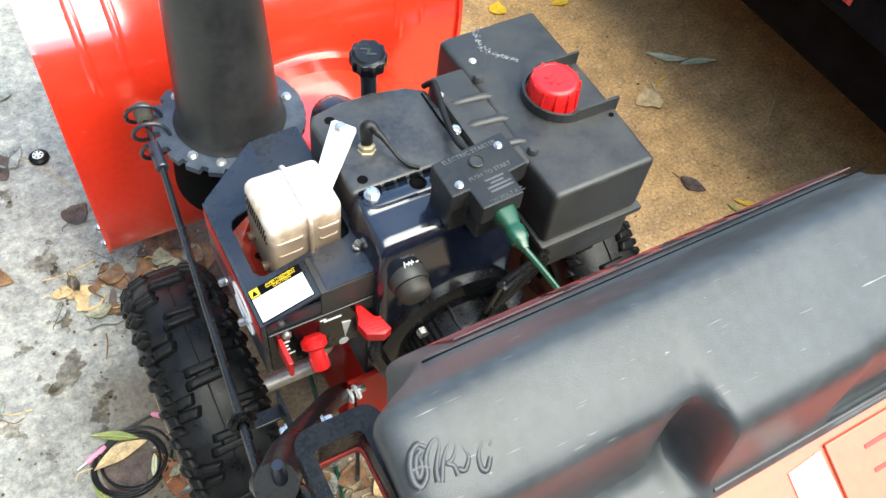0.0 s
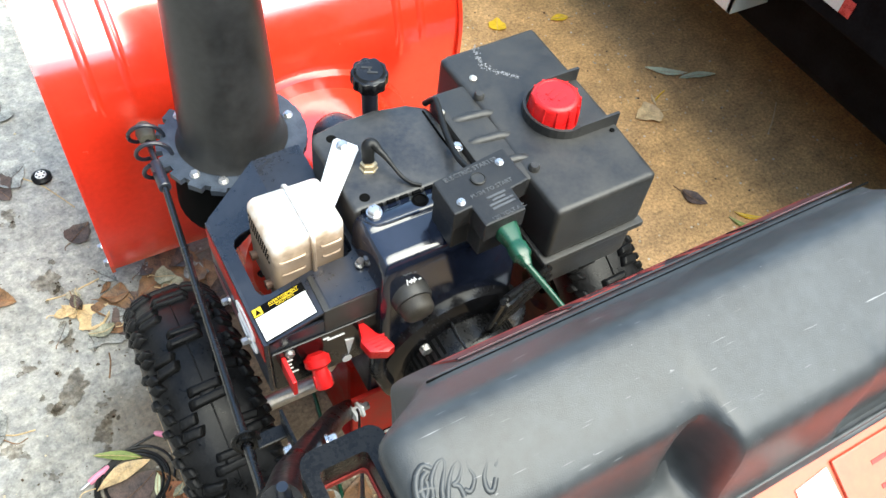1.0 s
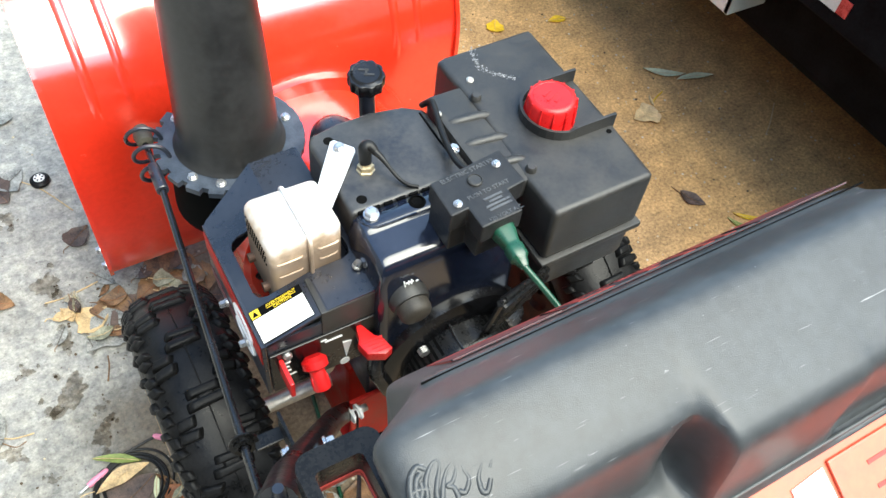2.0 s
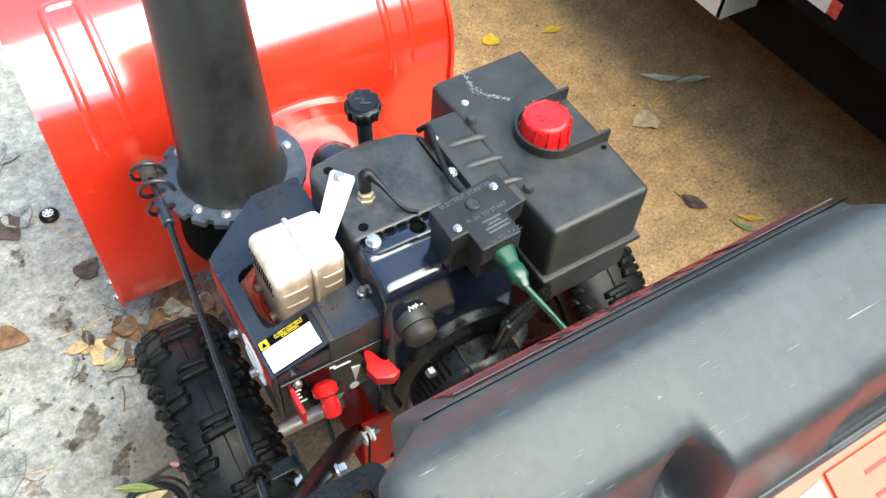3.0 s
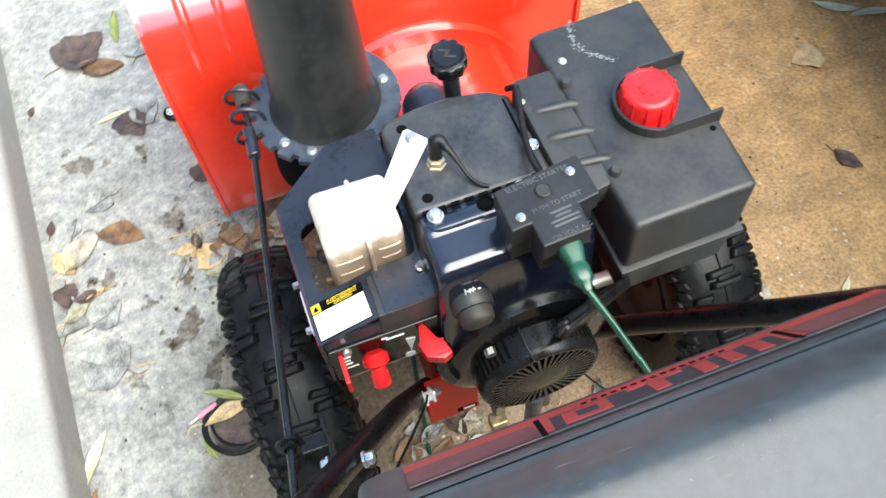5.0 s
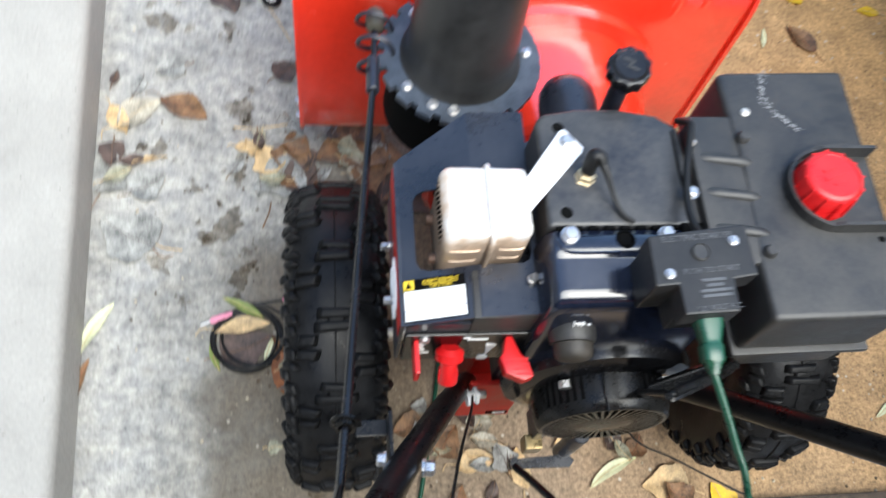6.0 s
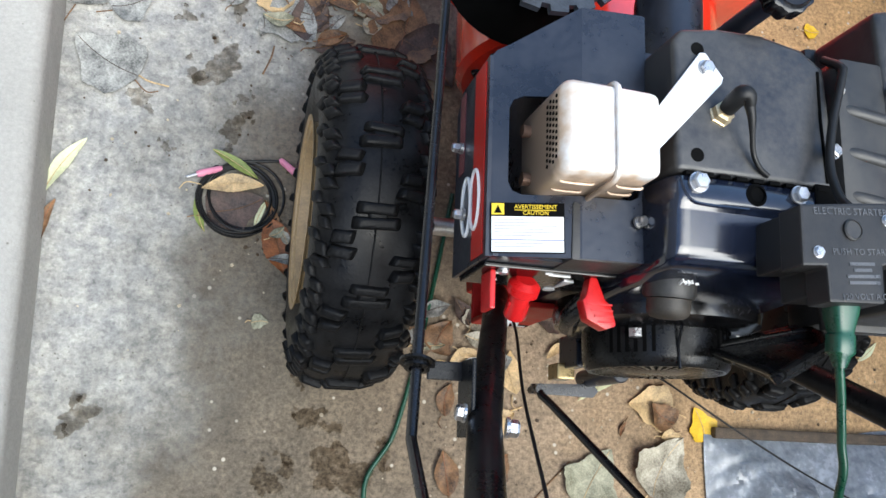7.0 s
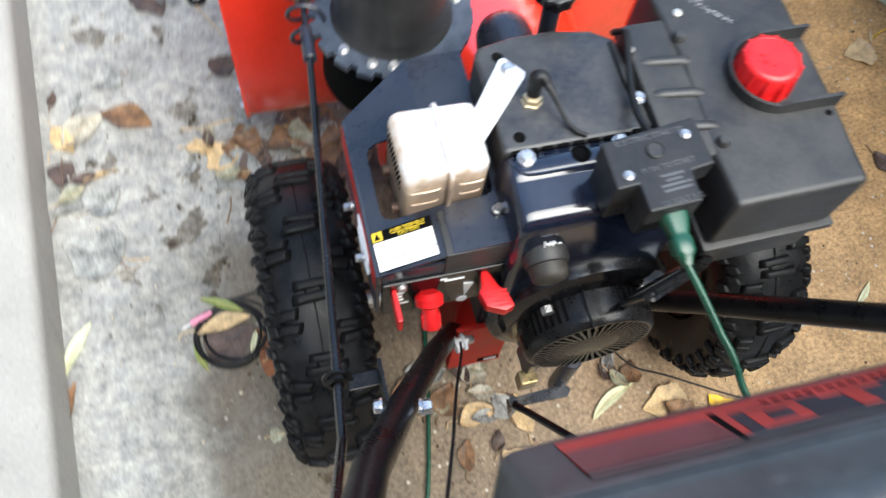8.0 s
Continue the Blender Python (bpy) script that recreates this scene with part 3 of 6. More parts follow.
eye = part("rod_bracket", join(lathe([(0.0055, 0), (0.0125, 0.05), (0.0125, 0.35), (0.0090, 0.45), (0.0090, 0.9), (0.0055, 1)], (-0.1822, -0.132, 0.5308), (-0.1832, -0.138, 0.5328), 24, cap=False), box((-0.175, -0.144, 0.528), (-0.147, -0.131, 0.531), 0.001), box((-0.1505, -0.182, 0.522), (-0.1475, -0.130, 0.556), 0.001)), BLACK_CUP, blower, "black bracket with a round rubber eye")

# wheels
def tyre_lug(w, l, h, lean):
    bm = bmesh.new()
    vs = []
    for z, k in ((-0.006, 1.18), (h, 0.80)):
        for sx, sy in ((-1, -1), (1, -1), (1, 1), (-1, 1)):
            vs.append(bm.verts.new((sx * w / 2 * k + (lean * sy * l), sy * l / 2 * k, z)))
    for f in ((3, 2, 1, 0), (4, 5, 6, 7), (0, 1, 5, 4), (1, 2, 6, 5), (2, 3, 7, 6), (3, 0, 4, 7)):
        bm.faces.new([vs[i] for i in f])
    bevel(bm, 0.0024, 2, [e for e in bm.edges if any(v.co.z > 0 for v in e.verts)])
    bmesh.ops.recalc_face_normals(bm, faces=bm.faces)
    me = bpy.data.meshes.new("tread_lug")
    bm.to_mesh(me)
    bm.free()
    me.materials.append(LUG)
    me.shade_smooth()
    return me


LUG_BAR, LUG_SIDE, LUG_EDGE = tyre_lug(0.040, 0.0104, 0.0068, 0.05), tyre_lug(0.024, 0.0114, 0.0070, 0.16), tyre_lug(0.016, 0.0116, 0.0062, -0.2)
LUG_WEB = tyre_lug(0.022, 0.010, 0.0036, 0.0)
CARCASS = ((-0.030, 0.098), (-0.044, 0.104), (-0.0525, 0.122), (-0.055, 0.142), (-0.052, 0.159), (-0.044, 0.1715), (-0.029, 0.179), (-0.012, 0.1815), (0.012, 0.1815), (0.029, 0.179), (0.044, 0.1715), (0.052, 0.159), (0.055, 0.142), (0.0525, 0.122), (0.044, 0.104), (0.030, 0.098))


def wheel(x, out, spin, label):
    k = 1.015
    c = Vector((x, 0.059, 0.190))
    bm = bmesh.new()
    n = 72
    rings = [[bm.verts.new(c + k * Vector((a, r * math.cos(2 * math.pi * i / n), r * math.sin(2 * math.pi * i / n)))) for i in range(n)] for a, r in CARCASS]
    for a, b in zip(rings, rings[1:] + rings[:1]):
        for i in range(n):
            bm.faces.new((a[i], a[(i + 1) % n], b[(i + 1) % n], b[i]))
    tyre = part("tyre", bm, RUBBER, blower, label, smooth=True)

    def lug(mesh, ang, across, radius, tilt, turn):
        ob = new("tread_lug", mesh)
        ob.parent = tyre
        ob.matrix_basis = Matrix.Translation(c) @ Matrix.Scale(k, 4) @ Matrix.Rotation(ang, 4, "X") @ pose(across, 0, radius) @ pose(0, 0, 0, 0, math.degrees(tilt), turn) @ Matrix.Diagonal((rnd.uniform(0.85, 1.12), rnd.uniform(0.8, 1.15), rnd.uniform(0.7, 1.1), 1))

    rnd = random.Random(int(spin * 100))
    for i in range(15):
        a = 2 * math.pi * (i + spin) / 15
        for d in (-0.036, 0.036):
            lug(LUG_BAR, a + d, rnd.uniform(-0.002, 0.002), 0.1815, 0, rnd.uniform(-4, 4))
        lug(LUG_WEB, a, 0.0, 0.1815, 0, 0)
        for s in (-1, 1):
            b = a + math.pi / 15 + s * 0.05
            for d in (-0.040, 0.038):
                lug(LUG_SIDE, b + d, s * 0.029, 0.1785, s * 0.30, rnd.uniform(-6, 6))
            for d in (-0.17, -0.10, 0.04, 0.11):
                lug(LUG_EDGE, b + d, s * 0.0455, 0.1690, s * 0.85, rnd.uniform(-9, 9))
            lug(LUG_EDGE, b - 0.03, s * 0.0515, 0.157, s * 1.2, rnd.uniform(-9, 9))
            lug(LUG_EDGE, b + 0.18, s * 0.0515, 0.157, s * 1.2, rnd.uniform(-9, 9))
    seam = [(x - 0.0008, c.y + k * 0.1823 * math.cos(a), c.z + k * 0.1823 * math.sin(a)) for a in [2 * math.pi * i / 96 for i in range(97)]]
    part("mould_line", tube(seam, 0.0009, 6), RUBBER, tyre)
    s = out
    part("rim", lathe([(0.03, 0.25), (0.085, 0.25), (0.097, 0.55), (0.102, 0.97), (0.108, 1.0), (0.108, 0.985), (0.098, 0.9), (0.09, 0.2), (0.02, 0.2)], c, c + Vector((s * 0.057, 0, 0)), 40, cap=False), RIM, blower, "beige painted steel rim", smooth=True)
    part("rim", lathe([(0.012, 0.1), (0.030, 0.1), (0.034, 0.5), (0.070, 0.5), (0.092, 0.62), (0.099, 0.94), (0.099, 0.80), (0.090, 0.45), (0.030, 0.3), (0.012, 0.3)], c, c - Vector((s * 0.050, 0, 0)), 40, cap=False), RUSTY_STEEL, blower, "rusty inner side of the rim", smooth=True)
    return tyre


wheel(-0.187, -1, 0.604, "black knobbly rubber tyre with worn lugs")
wheel(0.329, 1, 0.55, "black knobbly rubber tyre with worn lugs")
part("axle", cyl((-0.15, 0.059, 0.190), (0.295, 0.059, 0.190), 0.0105, 20, 0.001), AXLE, blower, "bare worn steel axle", smooth=True)

# chassis and transmission case
part("chassis", box((-0.025, 0.0, 0.10), (0.18, 0.27, 0.31), 0.006), RED_DULL, blower, "red steel chassis box")
rear = part("rear_plate", join(box((-0.046, -0.052, 0.202), (0.018, -0.046, 0.332), 0.002), box((-0.046, -0.052, 0.198), (0.020, 0.0, 0.203), 0.002)), RED_DULL, blower, "red rear frame plate")
part("decal", box((-0.010, -0.0526, 0.206), (0.016, -0.0519, 0.218)), SEAM, rear, "small black and white decal")
part("decal_print", box((-0.002, -0.0531, 0.209), (0.013, -0.0526, 0.215)), WHITE, rear, "white print on a small decal")
part("bushing", lathe([(0.004, 0), (0.0095, 0), (0.0095, 0.22), (0.006, 0.28), (0.006, 0.72), (0.0095, 0.78), (0.0095, 1), (0.004, 1)], (-0.052, -0.064, 0.330), (-0.040, -0.062, 0.330), 20), WHITE, blower, "white nylon bushing", smooth=True)
bolt("bolt", (-0.040, -0.061, 0.330), (1, 0, 0), rear, 0.005, 0.010)
part("engine_block", join(box((-0.085, -0.035, 0.40), (0.115, 0.135, 0.525), 0.012), box((-0.02, -0.045, 0.31), (0.14, 0.13, 0.41), 0.006)), BLACK_SHEET, blower, "black engine block")
part("belt_cover", lathe([(0.0, 0), (0.015, 0.015), (0.024, 0.06), (0.030, 0.14), (0.032, 0.25), (0.032, 1)], (0.068, 0.260, 0.446), (0.064, 0.13, 0.446), 32), BLACK_SHEET, blower, "black rounded belt cover", smooth=True)

# heat box round the muffler
top_z = lambda x, y: 0.528 + max(0, min(1, (x + 0.132) / 0.064)) * 0.02 + max(0, x + 0.068) * 0.06
LEFT_C = [(-0.068, 0.147), (-0.128, 0.110), (-0.132, 0.104), (-0.132, -0.053), (-0.068, -0.053), (-0.068, -0.006), (-0.110, -0.006), (-0.117, -0.003), (-0.120, 0.004), (-0.120, 0.062), (-0.117, 0.069), (-0.110, 0.072), (-0.068, 0.072)]
RIGHT_C = [(-0.068, 0.147), (-0.068, 0.072), (-0.030, 0.072), (-0.024, 0.069), (-0.022, 0.062), (-0.022, 0.004), (-0.024, -0.003), (-0.030, -0.006), (-0.068, -0.006), (-0.068, -0.053), (-0.018, -0.053), (-0.018, 0.147)]


def slab(outline, thick=0.003):
    bm = bmesh.new()
    top = [bm.verts.new((x, y, top_z(x, y))) for x, y in outline]
    low = [bm.verts.new((x, y, top_z(x, y) - thick)) for x, y in outline]
    bm.faces.new(top)
    bm.faces.new(low[::-1])
    k = len(outline)
    for i in range(k):
        bm.faces.new((top[i], low[i], low[(i + 1) % k], top[(i + 1) % k]))
    return bm


box_top = part("heat_box", join(slab(LEFT_C), slab(RIGHT_C), box((-0.130, -0.053, 0.443), (-0.018, -0.050, 0.530), 0.0), box((-0.018, -0.05, 0.46), (-0.0155, 0.147, 0.55), 0.0), prism([(-0.132, 0.104), (-0.128, 0.110), (-0.068, 0.147), (-0.018, 0.147), (-0.018, 0.1445), (-0.068, 0.1445), (-0.127, 0.107)], 0.46, 0.527)), BLACK_SHEET, blower, "black sheet metal heat box round the muffler")
side = part("side_panel", join(prism([(-0.053, 0.440), (-0.053, 0.5285), (0.105, 0.5285), (0.105, 0.455), (0.09, 0.440)], -0.0015, 0.0015, 0.0, m=plane_matrix((-0.1335, 0, 0), (0, 1, 0), (0, 0, 1))), prism([(-0.134, 0.104), (-0.129, 0.1105), (-0.074, 0.1455), (-0.07, 0.142), (-0.125, 0.107)], 0.45, 0.528)), BLACK_SHEET, box_top, "black side panel with red stripe")
part("stripe", box((-0.1358, -0.05, 0.494), (-0.1352, 0.103, 0.5215)), RED_DULL, side, "red stripe decal")
part("stripe", box((-0.1358, 0.03, 0.452), (-0.1352, 0.100, 0.466)), MAROON, side, "red stripe decal")
digit = join(*[tube([(-0.1362, -0.003 + 0.0235 * math.cos(a), z + 0.0115 * math.sin(a)) for a in [2 * math.pi * q / 28 for q in range(29)]], 0.0016, 6) for z in (0.4785, 0.5015)])
part("digit", digit, WHITE, side, "white outlined figure eight")
for y, z in ((0.052, 0.462), (-0.008, 0.474)):
    bolt("bolt", (-0.136, y, z), (-1, 0, 0), side, 0.0042, 0.009)
part("carburettor_cover", prism([(-0.076, -0.0545), (-0.075, -0.0105), (-0.020, -0.0095), (-0.0185, -0.0535)], 0.50, 0.5475, 0.0025), BLACK_MATT, blower, "black carburettor cover box", smooth=True)
bolt("bolt", (-0.0255, -0.0225, 0.552), (0.3, 0, 1), blower, 0.004, 0.008)

# warning label
ml = plane_matrix((-0.106, -0.0315, top_z(-0.106, 0) + 0.0006), (0.0515, 0.001, 0.0145), (0, 1, 0))
label = part("warning_label", box((-0.027, -0.0188, 0), (0.027, 0.0190, 0.0004), m=ml), SEAM, box_top, "black, white and yellow warning label")
part("white_field", box((-0.0262, -0.0180, 0.0004), (0.0262, -0.0094, 0.0008), m=ml), WHITE, label)
part("white_field", box((-0.0262, -0.0088, 0.0004), (0.0262, 0.0085, 0.0008), m=ml), WHITE, label)
part("blue_rule", box((-0.0262, -0.0094, 0.0004), (0.0262, -0.0088, 0.0009), m=ml), BLUE, label)
part("yellow_sign", box((-0.0262, 0.0098, 0.0004), (-0.0170, 0.0184, 0.0008), m=ml), YELLOW, label, "yellow warning sign")
part("triangle", prism([(-0.0245, 0.0110), (-0.0187, 0.0110), (-0.0216, 0.0170)], 0.0008, 0.0011, m=ml), SEAM, label)
part("yellow_word", text_mesh("AVERTISSEMENT", 0.0043, ml @ pose(0.0060, 0.0158, 0.0008)), YELLOW, label)
part("yellow_word", text_mesh("CAUTION", 0.0042, ml @ pose(0.0060, 0.0111, 0.0008)), YELLOW, label)
part("yellow_rule", box((-0.0095, 0.0132, 0.0004), (0.0210, 0.0137, 0.0008), m=ml), YELLOW, label)
for k, (y, w) in enumerate(((0.0062, 0.022), (0.0038, 0.040), (0.0014, 0.046), (-0.0010, 0.036), (-0.0034, 0.043), (-0.0058, 0.028), (-0.0116, 0.036), (-0.0142, 0.030))):
    part("text_bar", box((-0.0245, y - 0.0003, 0.0008), (-0.0245 + w, y + 0.0003, 0.0009), m=ml), INK, label)

# muffler with seam, vent holes and heat-marked flank
bm = box((-0.103, -0.006, 0.508), (-0.030, 0.063, 0.599), 0.0085, 4)
for v in bm.verts:
    if v.co.x < -0.09:
        k = (-0.09 - v.co.x) / 0.014
        v.co.z = v.co.z if v.co.z < 0.55 else v.co.z - 0.006 * k
    if v.co.x > -0.064:
        v.co.y = 0.0285 + (v.co.y - 0.0285) * (1 - 0.10 * (v.co.x + 0.064) / 0.034)
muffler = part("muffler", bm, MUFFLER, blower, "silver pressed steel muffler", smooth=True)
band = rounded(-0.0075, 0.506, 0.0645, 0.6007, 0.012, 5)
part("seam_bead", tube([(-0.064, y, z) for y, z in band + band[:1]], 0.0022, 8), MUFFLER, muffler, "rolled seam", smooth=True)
for i in range(11):
    for j in range(4):
        z, y = 0.5665 + j * 0.0056, 0.006 + i * 0.0045 + (j % 2) * 0.0022
        part("vent_hole", cyl((-0.1026, y, z), (-0.1036, y, z), 0.0014, 8), SEAM, muffler)
for x0, x1, z in ((-0.097, -0.072, 0.575), (-0.096, -0.073, 0.556), (-0.056, -0.036, 0.578), (-0.055, -0.037, 0.562)):
    part("pressed_crimp", tube([(x0, -0.0052, z), (x0 + 0.003, -0.0066, z), (x1 - 0.003, -0.0066, z + 0.001), (x1, -0.0052, z + 0.001)], 0.0011, 8, 3), MUFFLER, muffler, smooth=True)
for y in (0.008, 0.046):
    part("outlet", cyl((-0.109, y, 0.53), (-0.100, y, 0.53), 0.005, 14), material("burnt_steel", (0.13, 0.075, 0.05), 0.6, 0.5, 0.3, 90), muffler)
part("bracket", prism([(-0.034, 0.016), (-0.034, 0.047), (0.003, 0.0975), (0.0075, 0.098), (0.0215, 0.0805), (0.020, 0.0755)], 0.5945, 0.5965, 0.0006), SILVER, muffler, "flat silver bracket strap")
bolt("bolt", (0.0075, 0.0855, 0.5967), (0, 0, 1), muffler, 0.0055, 0.0045)

# cylinder shroud: front cover, rear blower half
FRONT = [(-0.0165, 0.0065), (-0.0165, 0.108), (-0.0105, 0.1165), (0.022, 0.1225), (0.059, 0.1235), (0.094, 0.117), (0.113, 0.104), (0.117, 0.0065)]
shroud = part("cylinder_cover", prism(FRONT, 0.50, 0.593, 0.006, 3), BLACK_DUSTY, blower, "black pressed cylinder cover", smooth=True)
for x, y in ((0.003, 0.102), (0.0, 0.0195)):
    part("hole", cyl((x, y, 0.5920), (x, y, 0.5934), 0.0052, 18), SEAM, shroud, "dark open hole")
part("crease", tube([(0.1075, 0.011, 0.5932), (0.105, 0.06, 0.5932), (0.1055, 0.1, 0.593)], 0.0013, 6), SEAM, shroud)
REAR = [(0.0045, 0.44), (0.0045, 0.588), (0.003, 0.5925), (-0.0125, 0.5928), (-0.0165, 0.5915), (-0.0195, 0.5897), (-0.0205, 0.58955), (-0.0460, 0.5873), (-0.0475, 0.5871), (-0.0530, 0.5848), (-0.0575, 0.5805), (-0.0600, 0.5745), (-0.0612, 0.5690), (-0.0618, 0.562), (-0.064, 0.545), (-0.067, 0.50), (-0.071, 0.44)]
SIDE = [(-0.0225, -0.125, 0.96), (-0.0215, -0.060, 0.97), (-0.0205, -0.024, 0.98), (-0.0185, -0.0090, 0.99), (-0.0155, -0.0025, 1.0), (-0.0115, -0.0004, 1.0), (-0.004, 0.0, 1.0), (0.03, 0.0004, 1.0), (0.06, 0.0004, 1.0), (0.09, 0.0, 1.0), (0.125, -0.002, 1.0), (0.132, -0.008, 0.95), (0.136, -0.05, 0.8)]
bm = bmesh.new()
rows = []
for x, drop, keep in SIDE:
    rows.append([bm.verts.new((x, 0.0045 + (y - 0.0045) * keep, max(0.44, z + drop * (z - 0.44) / 0.153))) for y, z in REAR])
for a, b in zip(rows, rows[1:]):
    for j in range(len(REAR) - 1):
        bm.faces.new((a[j], a[j + 1], b[j + 1], b[j]))
bm.faces.new(rows[0])
bm.faces.new(rows[-1][::-1])
bmesh.ops.remove_doubles(bm, verts=bm.verts[:], dist=0.00005)
rearhalf = part("blower_shroud", bm, BLACK_SHROUD, blower, "black satin pressed blower shroud")
rearhalf.data.shade_smooth()
for x0, x1 in ((0.002, 0.040),):
    part("pressed_groove", tube([(-0.0125, 0.002, 0.5905), (-0.0105, -0.008, 0.5918), (-0.005, -0.0145, 0.5921), (0.006, -0.0165, 0.5924), (0.040, -0.0165, 0.5925)], 0.0014, 6, 5), BLACK_SHROUD, rearhalf, smooth=True)
bolt("bolt", (0.0, -0.001, 0.5926), (0, 0, 1), rearhalf, 0.0066, 0.007)
bolt("bolt", (0.082, -0.001, 0.5928), (0, 0, 1), rearhalf, 0.0060, 0.0065)
part("rubber_plug", lathe([(0.0085, 0), (0.0085, 0.6), (0.006, 1), (0.0058, 0.6)], (0.0465, -0.005, 0.590), (0.0465, -0.005, 0.5955), 20), SEAM, rearhalf, "round black plug hole")
for i in range(9):
    x = -0.010 + i * 0.0135
    part("seam_slot", box((x, 0.0040, 0.589), (x + 0.0085, 0.0068, 0.5942)), SEAM, shroud)
part("hollow", box((0.096, -0.008, 0.588), (0.124, 0.010, 0.5936), 0.002), SEAM, shroud, "dark recess")
part("scuff", prism([(0.030, -0.035), (0.033, -0.030), (0.037, -0.031), (0.036, -0.041), (0.031, -0.043)], 0.0, 0.0004, m=plane_matrix((0, 0, 0.5925), (1, 0, 0), (0, 1, 0.22))), INK, rearhalf)

# fan ring and recoil starter
FX, FZ = 0.065, 0.411
part("fan_ring", lathe([(0.08, 0), (0.0905, 0.1), (0.0925, 0.45), (0.0905, 0.8), (0.082, 0.92), (0.074, 1.0), (0.06, 1.0)], (FX, -0.052, FZ), (FX, -0.0835, FZ), 64), BLACK_GLOSS, blower, "round glossy black fan ring", smooth=True)
cup = part("recoil_starter", lathe([(0.066, 0), (0.0655, 0.75), (0.0635, 0.93), (0.0605, 1.0), (0.058, 1.0), (0.058, 0.86), (0.028, 0.86), (0.028, 1.0), (0.024, 1.02), (0.0, 1.02)], (FX, -0.075, FZ), (FX, -0.1165, FZ), 64), BLACK_CUP, blower, "black recoil starter with slotted grille", smooth=True)
SLAT = box((-0.0158, -0.0006, -0.0014), (0.0158, 0.0052, 0.0014))
me = bpy.data.meshes.new("slat")
SLAT.to_mesh(me)
SLAT.free()
me.materials.append(BLACK_CUP)
for i in range(44):
    a = 2 * math.pi * i / 44
    ob = new("slat", me)
    ob.parent = cup
    ob.matrix_basis = Matrix.Translation((FX + 0.043 * math.cos(a), -0.1160, FZ + 0.043 * math.sin(a))) @ Matrix.Rotation(-a, 4, "Y")
for a0 in (35, 120):
    for i in range(6):
        a = radians(a0 + i * 6.5)
        m = Matrix.Translation((FX + 0.0655 * math.cos(a), -0.094, FZ + 0.0655 * math.sin(a))) @ Matrix.Rotation(-a, 4, "Y")
        part("side_slot", box((-0.001, -0.011, -0.0016), (0.0005, 0.011, 0.0016), m=m), SEAM, cup)
for a in (48, 132):
    part("foot_bolt", join(cyl((FX + 0.071 * math.cos(radians(a)), -0.0865, FZ + 0.071 * math.sin(radians(a))), (FX + 0.071 * math.cos(radians(a)), -0.0935, FZ + 0.071 * math.sin(radians(a))), 0.0058, 6)), STEEL, cup)
bulb = part("primer_collar", lathe([(0.0200, 0), (0.0200, 0.8), (0.0185, 1.0)], (0.0085, -0.058, 0.5370), (0.0080, -0.0740, 0.535), 30), BLACK_MATT, blower, "black primer collar", smooth=True)
part("primer_bulb", lathe([(0.0165, 0), (0.0165, 0.45), (0.0157, 0.72), (0.0130, 0.90), (0.0075, 0.99), (0.0, 1.01)], (0.0080, -0.0740, 0.535), (0.0078, -0.0895, 0.5325), 32), material("dusty_rubber", (0.030, 0.026, 0.021), 0.6, 0.0, 0.4, 60, second=(0.065, 0.055, 0.043)), bulb, "dusty rubber primer bulb", smooth=True)
mm = plane_matrix((0.006, -0.0668, 0.5625), (1, 0, 0), (0, 0.35, 0.94)) @ Matrix.Scale(0.66, 4)
for outline in ([(-0.0055, -0.0045), (-0.0042, -0.0045), (-0.0042, 0.0045), (-0.0055, 0.0045)], [(-0.0025, -0.0006), (0.0095, -0.0006), (0.0095, 0.0006), (-0.0025, 0.0006)], [(0.0008, -0.0036), (0.0020, -0.0036), (0.0030, 0.0030), (0.0018, 0.0030)], [(0.0052, -0.0040), (0.0064, -0.0040), (0.0074, 0.0036), (0.0062, 0.0036)], [(0.0130, -0.0022), (0.0170, -0.0018), (0.0170, -0.0010), (0.0130, -0.0014)]):
    part("start_mark", prism(outline, -0.002, 0.0006, m=mm), WHITE, rearhalf)
G1, G6, G3 = Vector((0.080, -0.098, 0.455)), Vector((0.160, -0.079, 0.481)), Vector((0.063, -0.134, 0.584))
mg = plane_matrix(G1, G6 - G1, G3 - G1)
flat = lambda p: tuple((mg.inverted() @ Vector(p))[:2])
GUIDE = [flat(p) for p in ((0.080, -0.098, 0.455), (0.160, -0.079, 0.481), (0.166, -0.083, 0.505), (0.146, -0.098, 0.539), (0.120, -0.112, 0.560), (0.063, -0.134, 0.584), (0.066, -0.128, 0.560))]
rim = [Vector((*p, 0.0)) for p in GUIDE]
mid = sum(rim, Vector()) / len(rim)
rim = [mid + (p - mid) * 0.88 for p in rim]
wall = with_hole([tuple(p[:2]) for p in spline(rim + rim[:1], 5)[:-1]], [tuple((mid + (p - mid) * 0.84)[:2]) for p in spline(rim + rim[:1], 5)[:-1]], 0.0, 0.006)
wall.transform(mg)
guide = part("rope_guide", join(wall, prism([(mid + (p - mid) * 0.93)[:2] for p in rim], 0.0045, 0.0065, 0.0, m=mg), tube([mg @ p for p in spline(rim + rim[:1], 6)], 0.0030, 10)), BLACK_CUP, blower, "black hollow starter rope guide")
for a, b, r in (((0.146, -0.098, 0.539), (0.070, -0.130, 0.578), 0.0040), ((0.160, -0.079, 0.481), (0.084, -0.099, 0.462), 0.0042)):
    part("guide_rail", tube([a, b], r, 12), BLACK_CUP, guide, smooth=True)
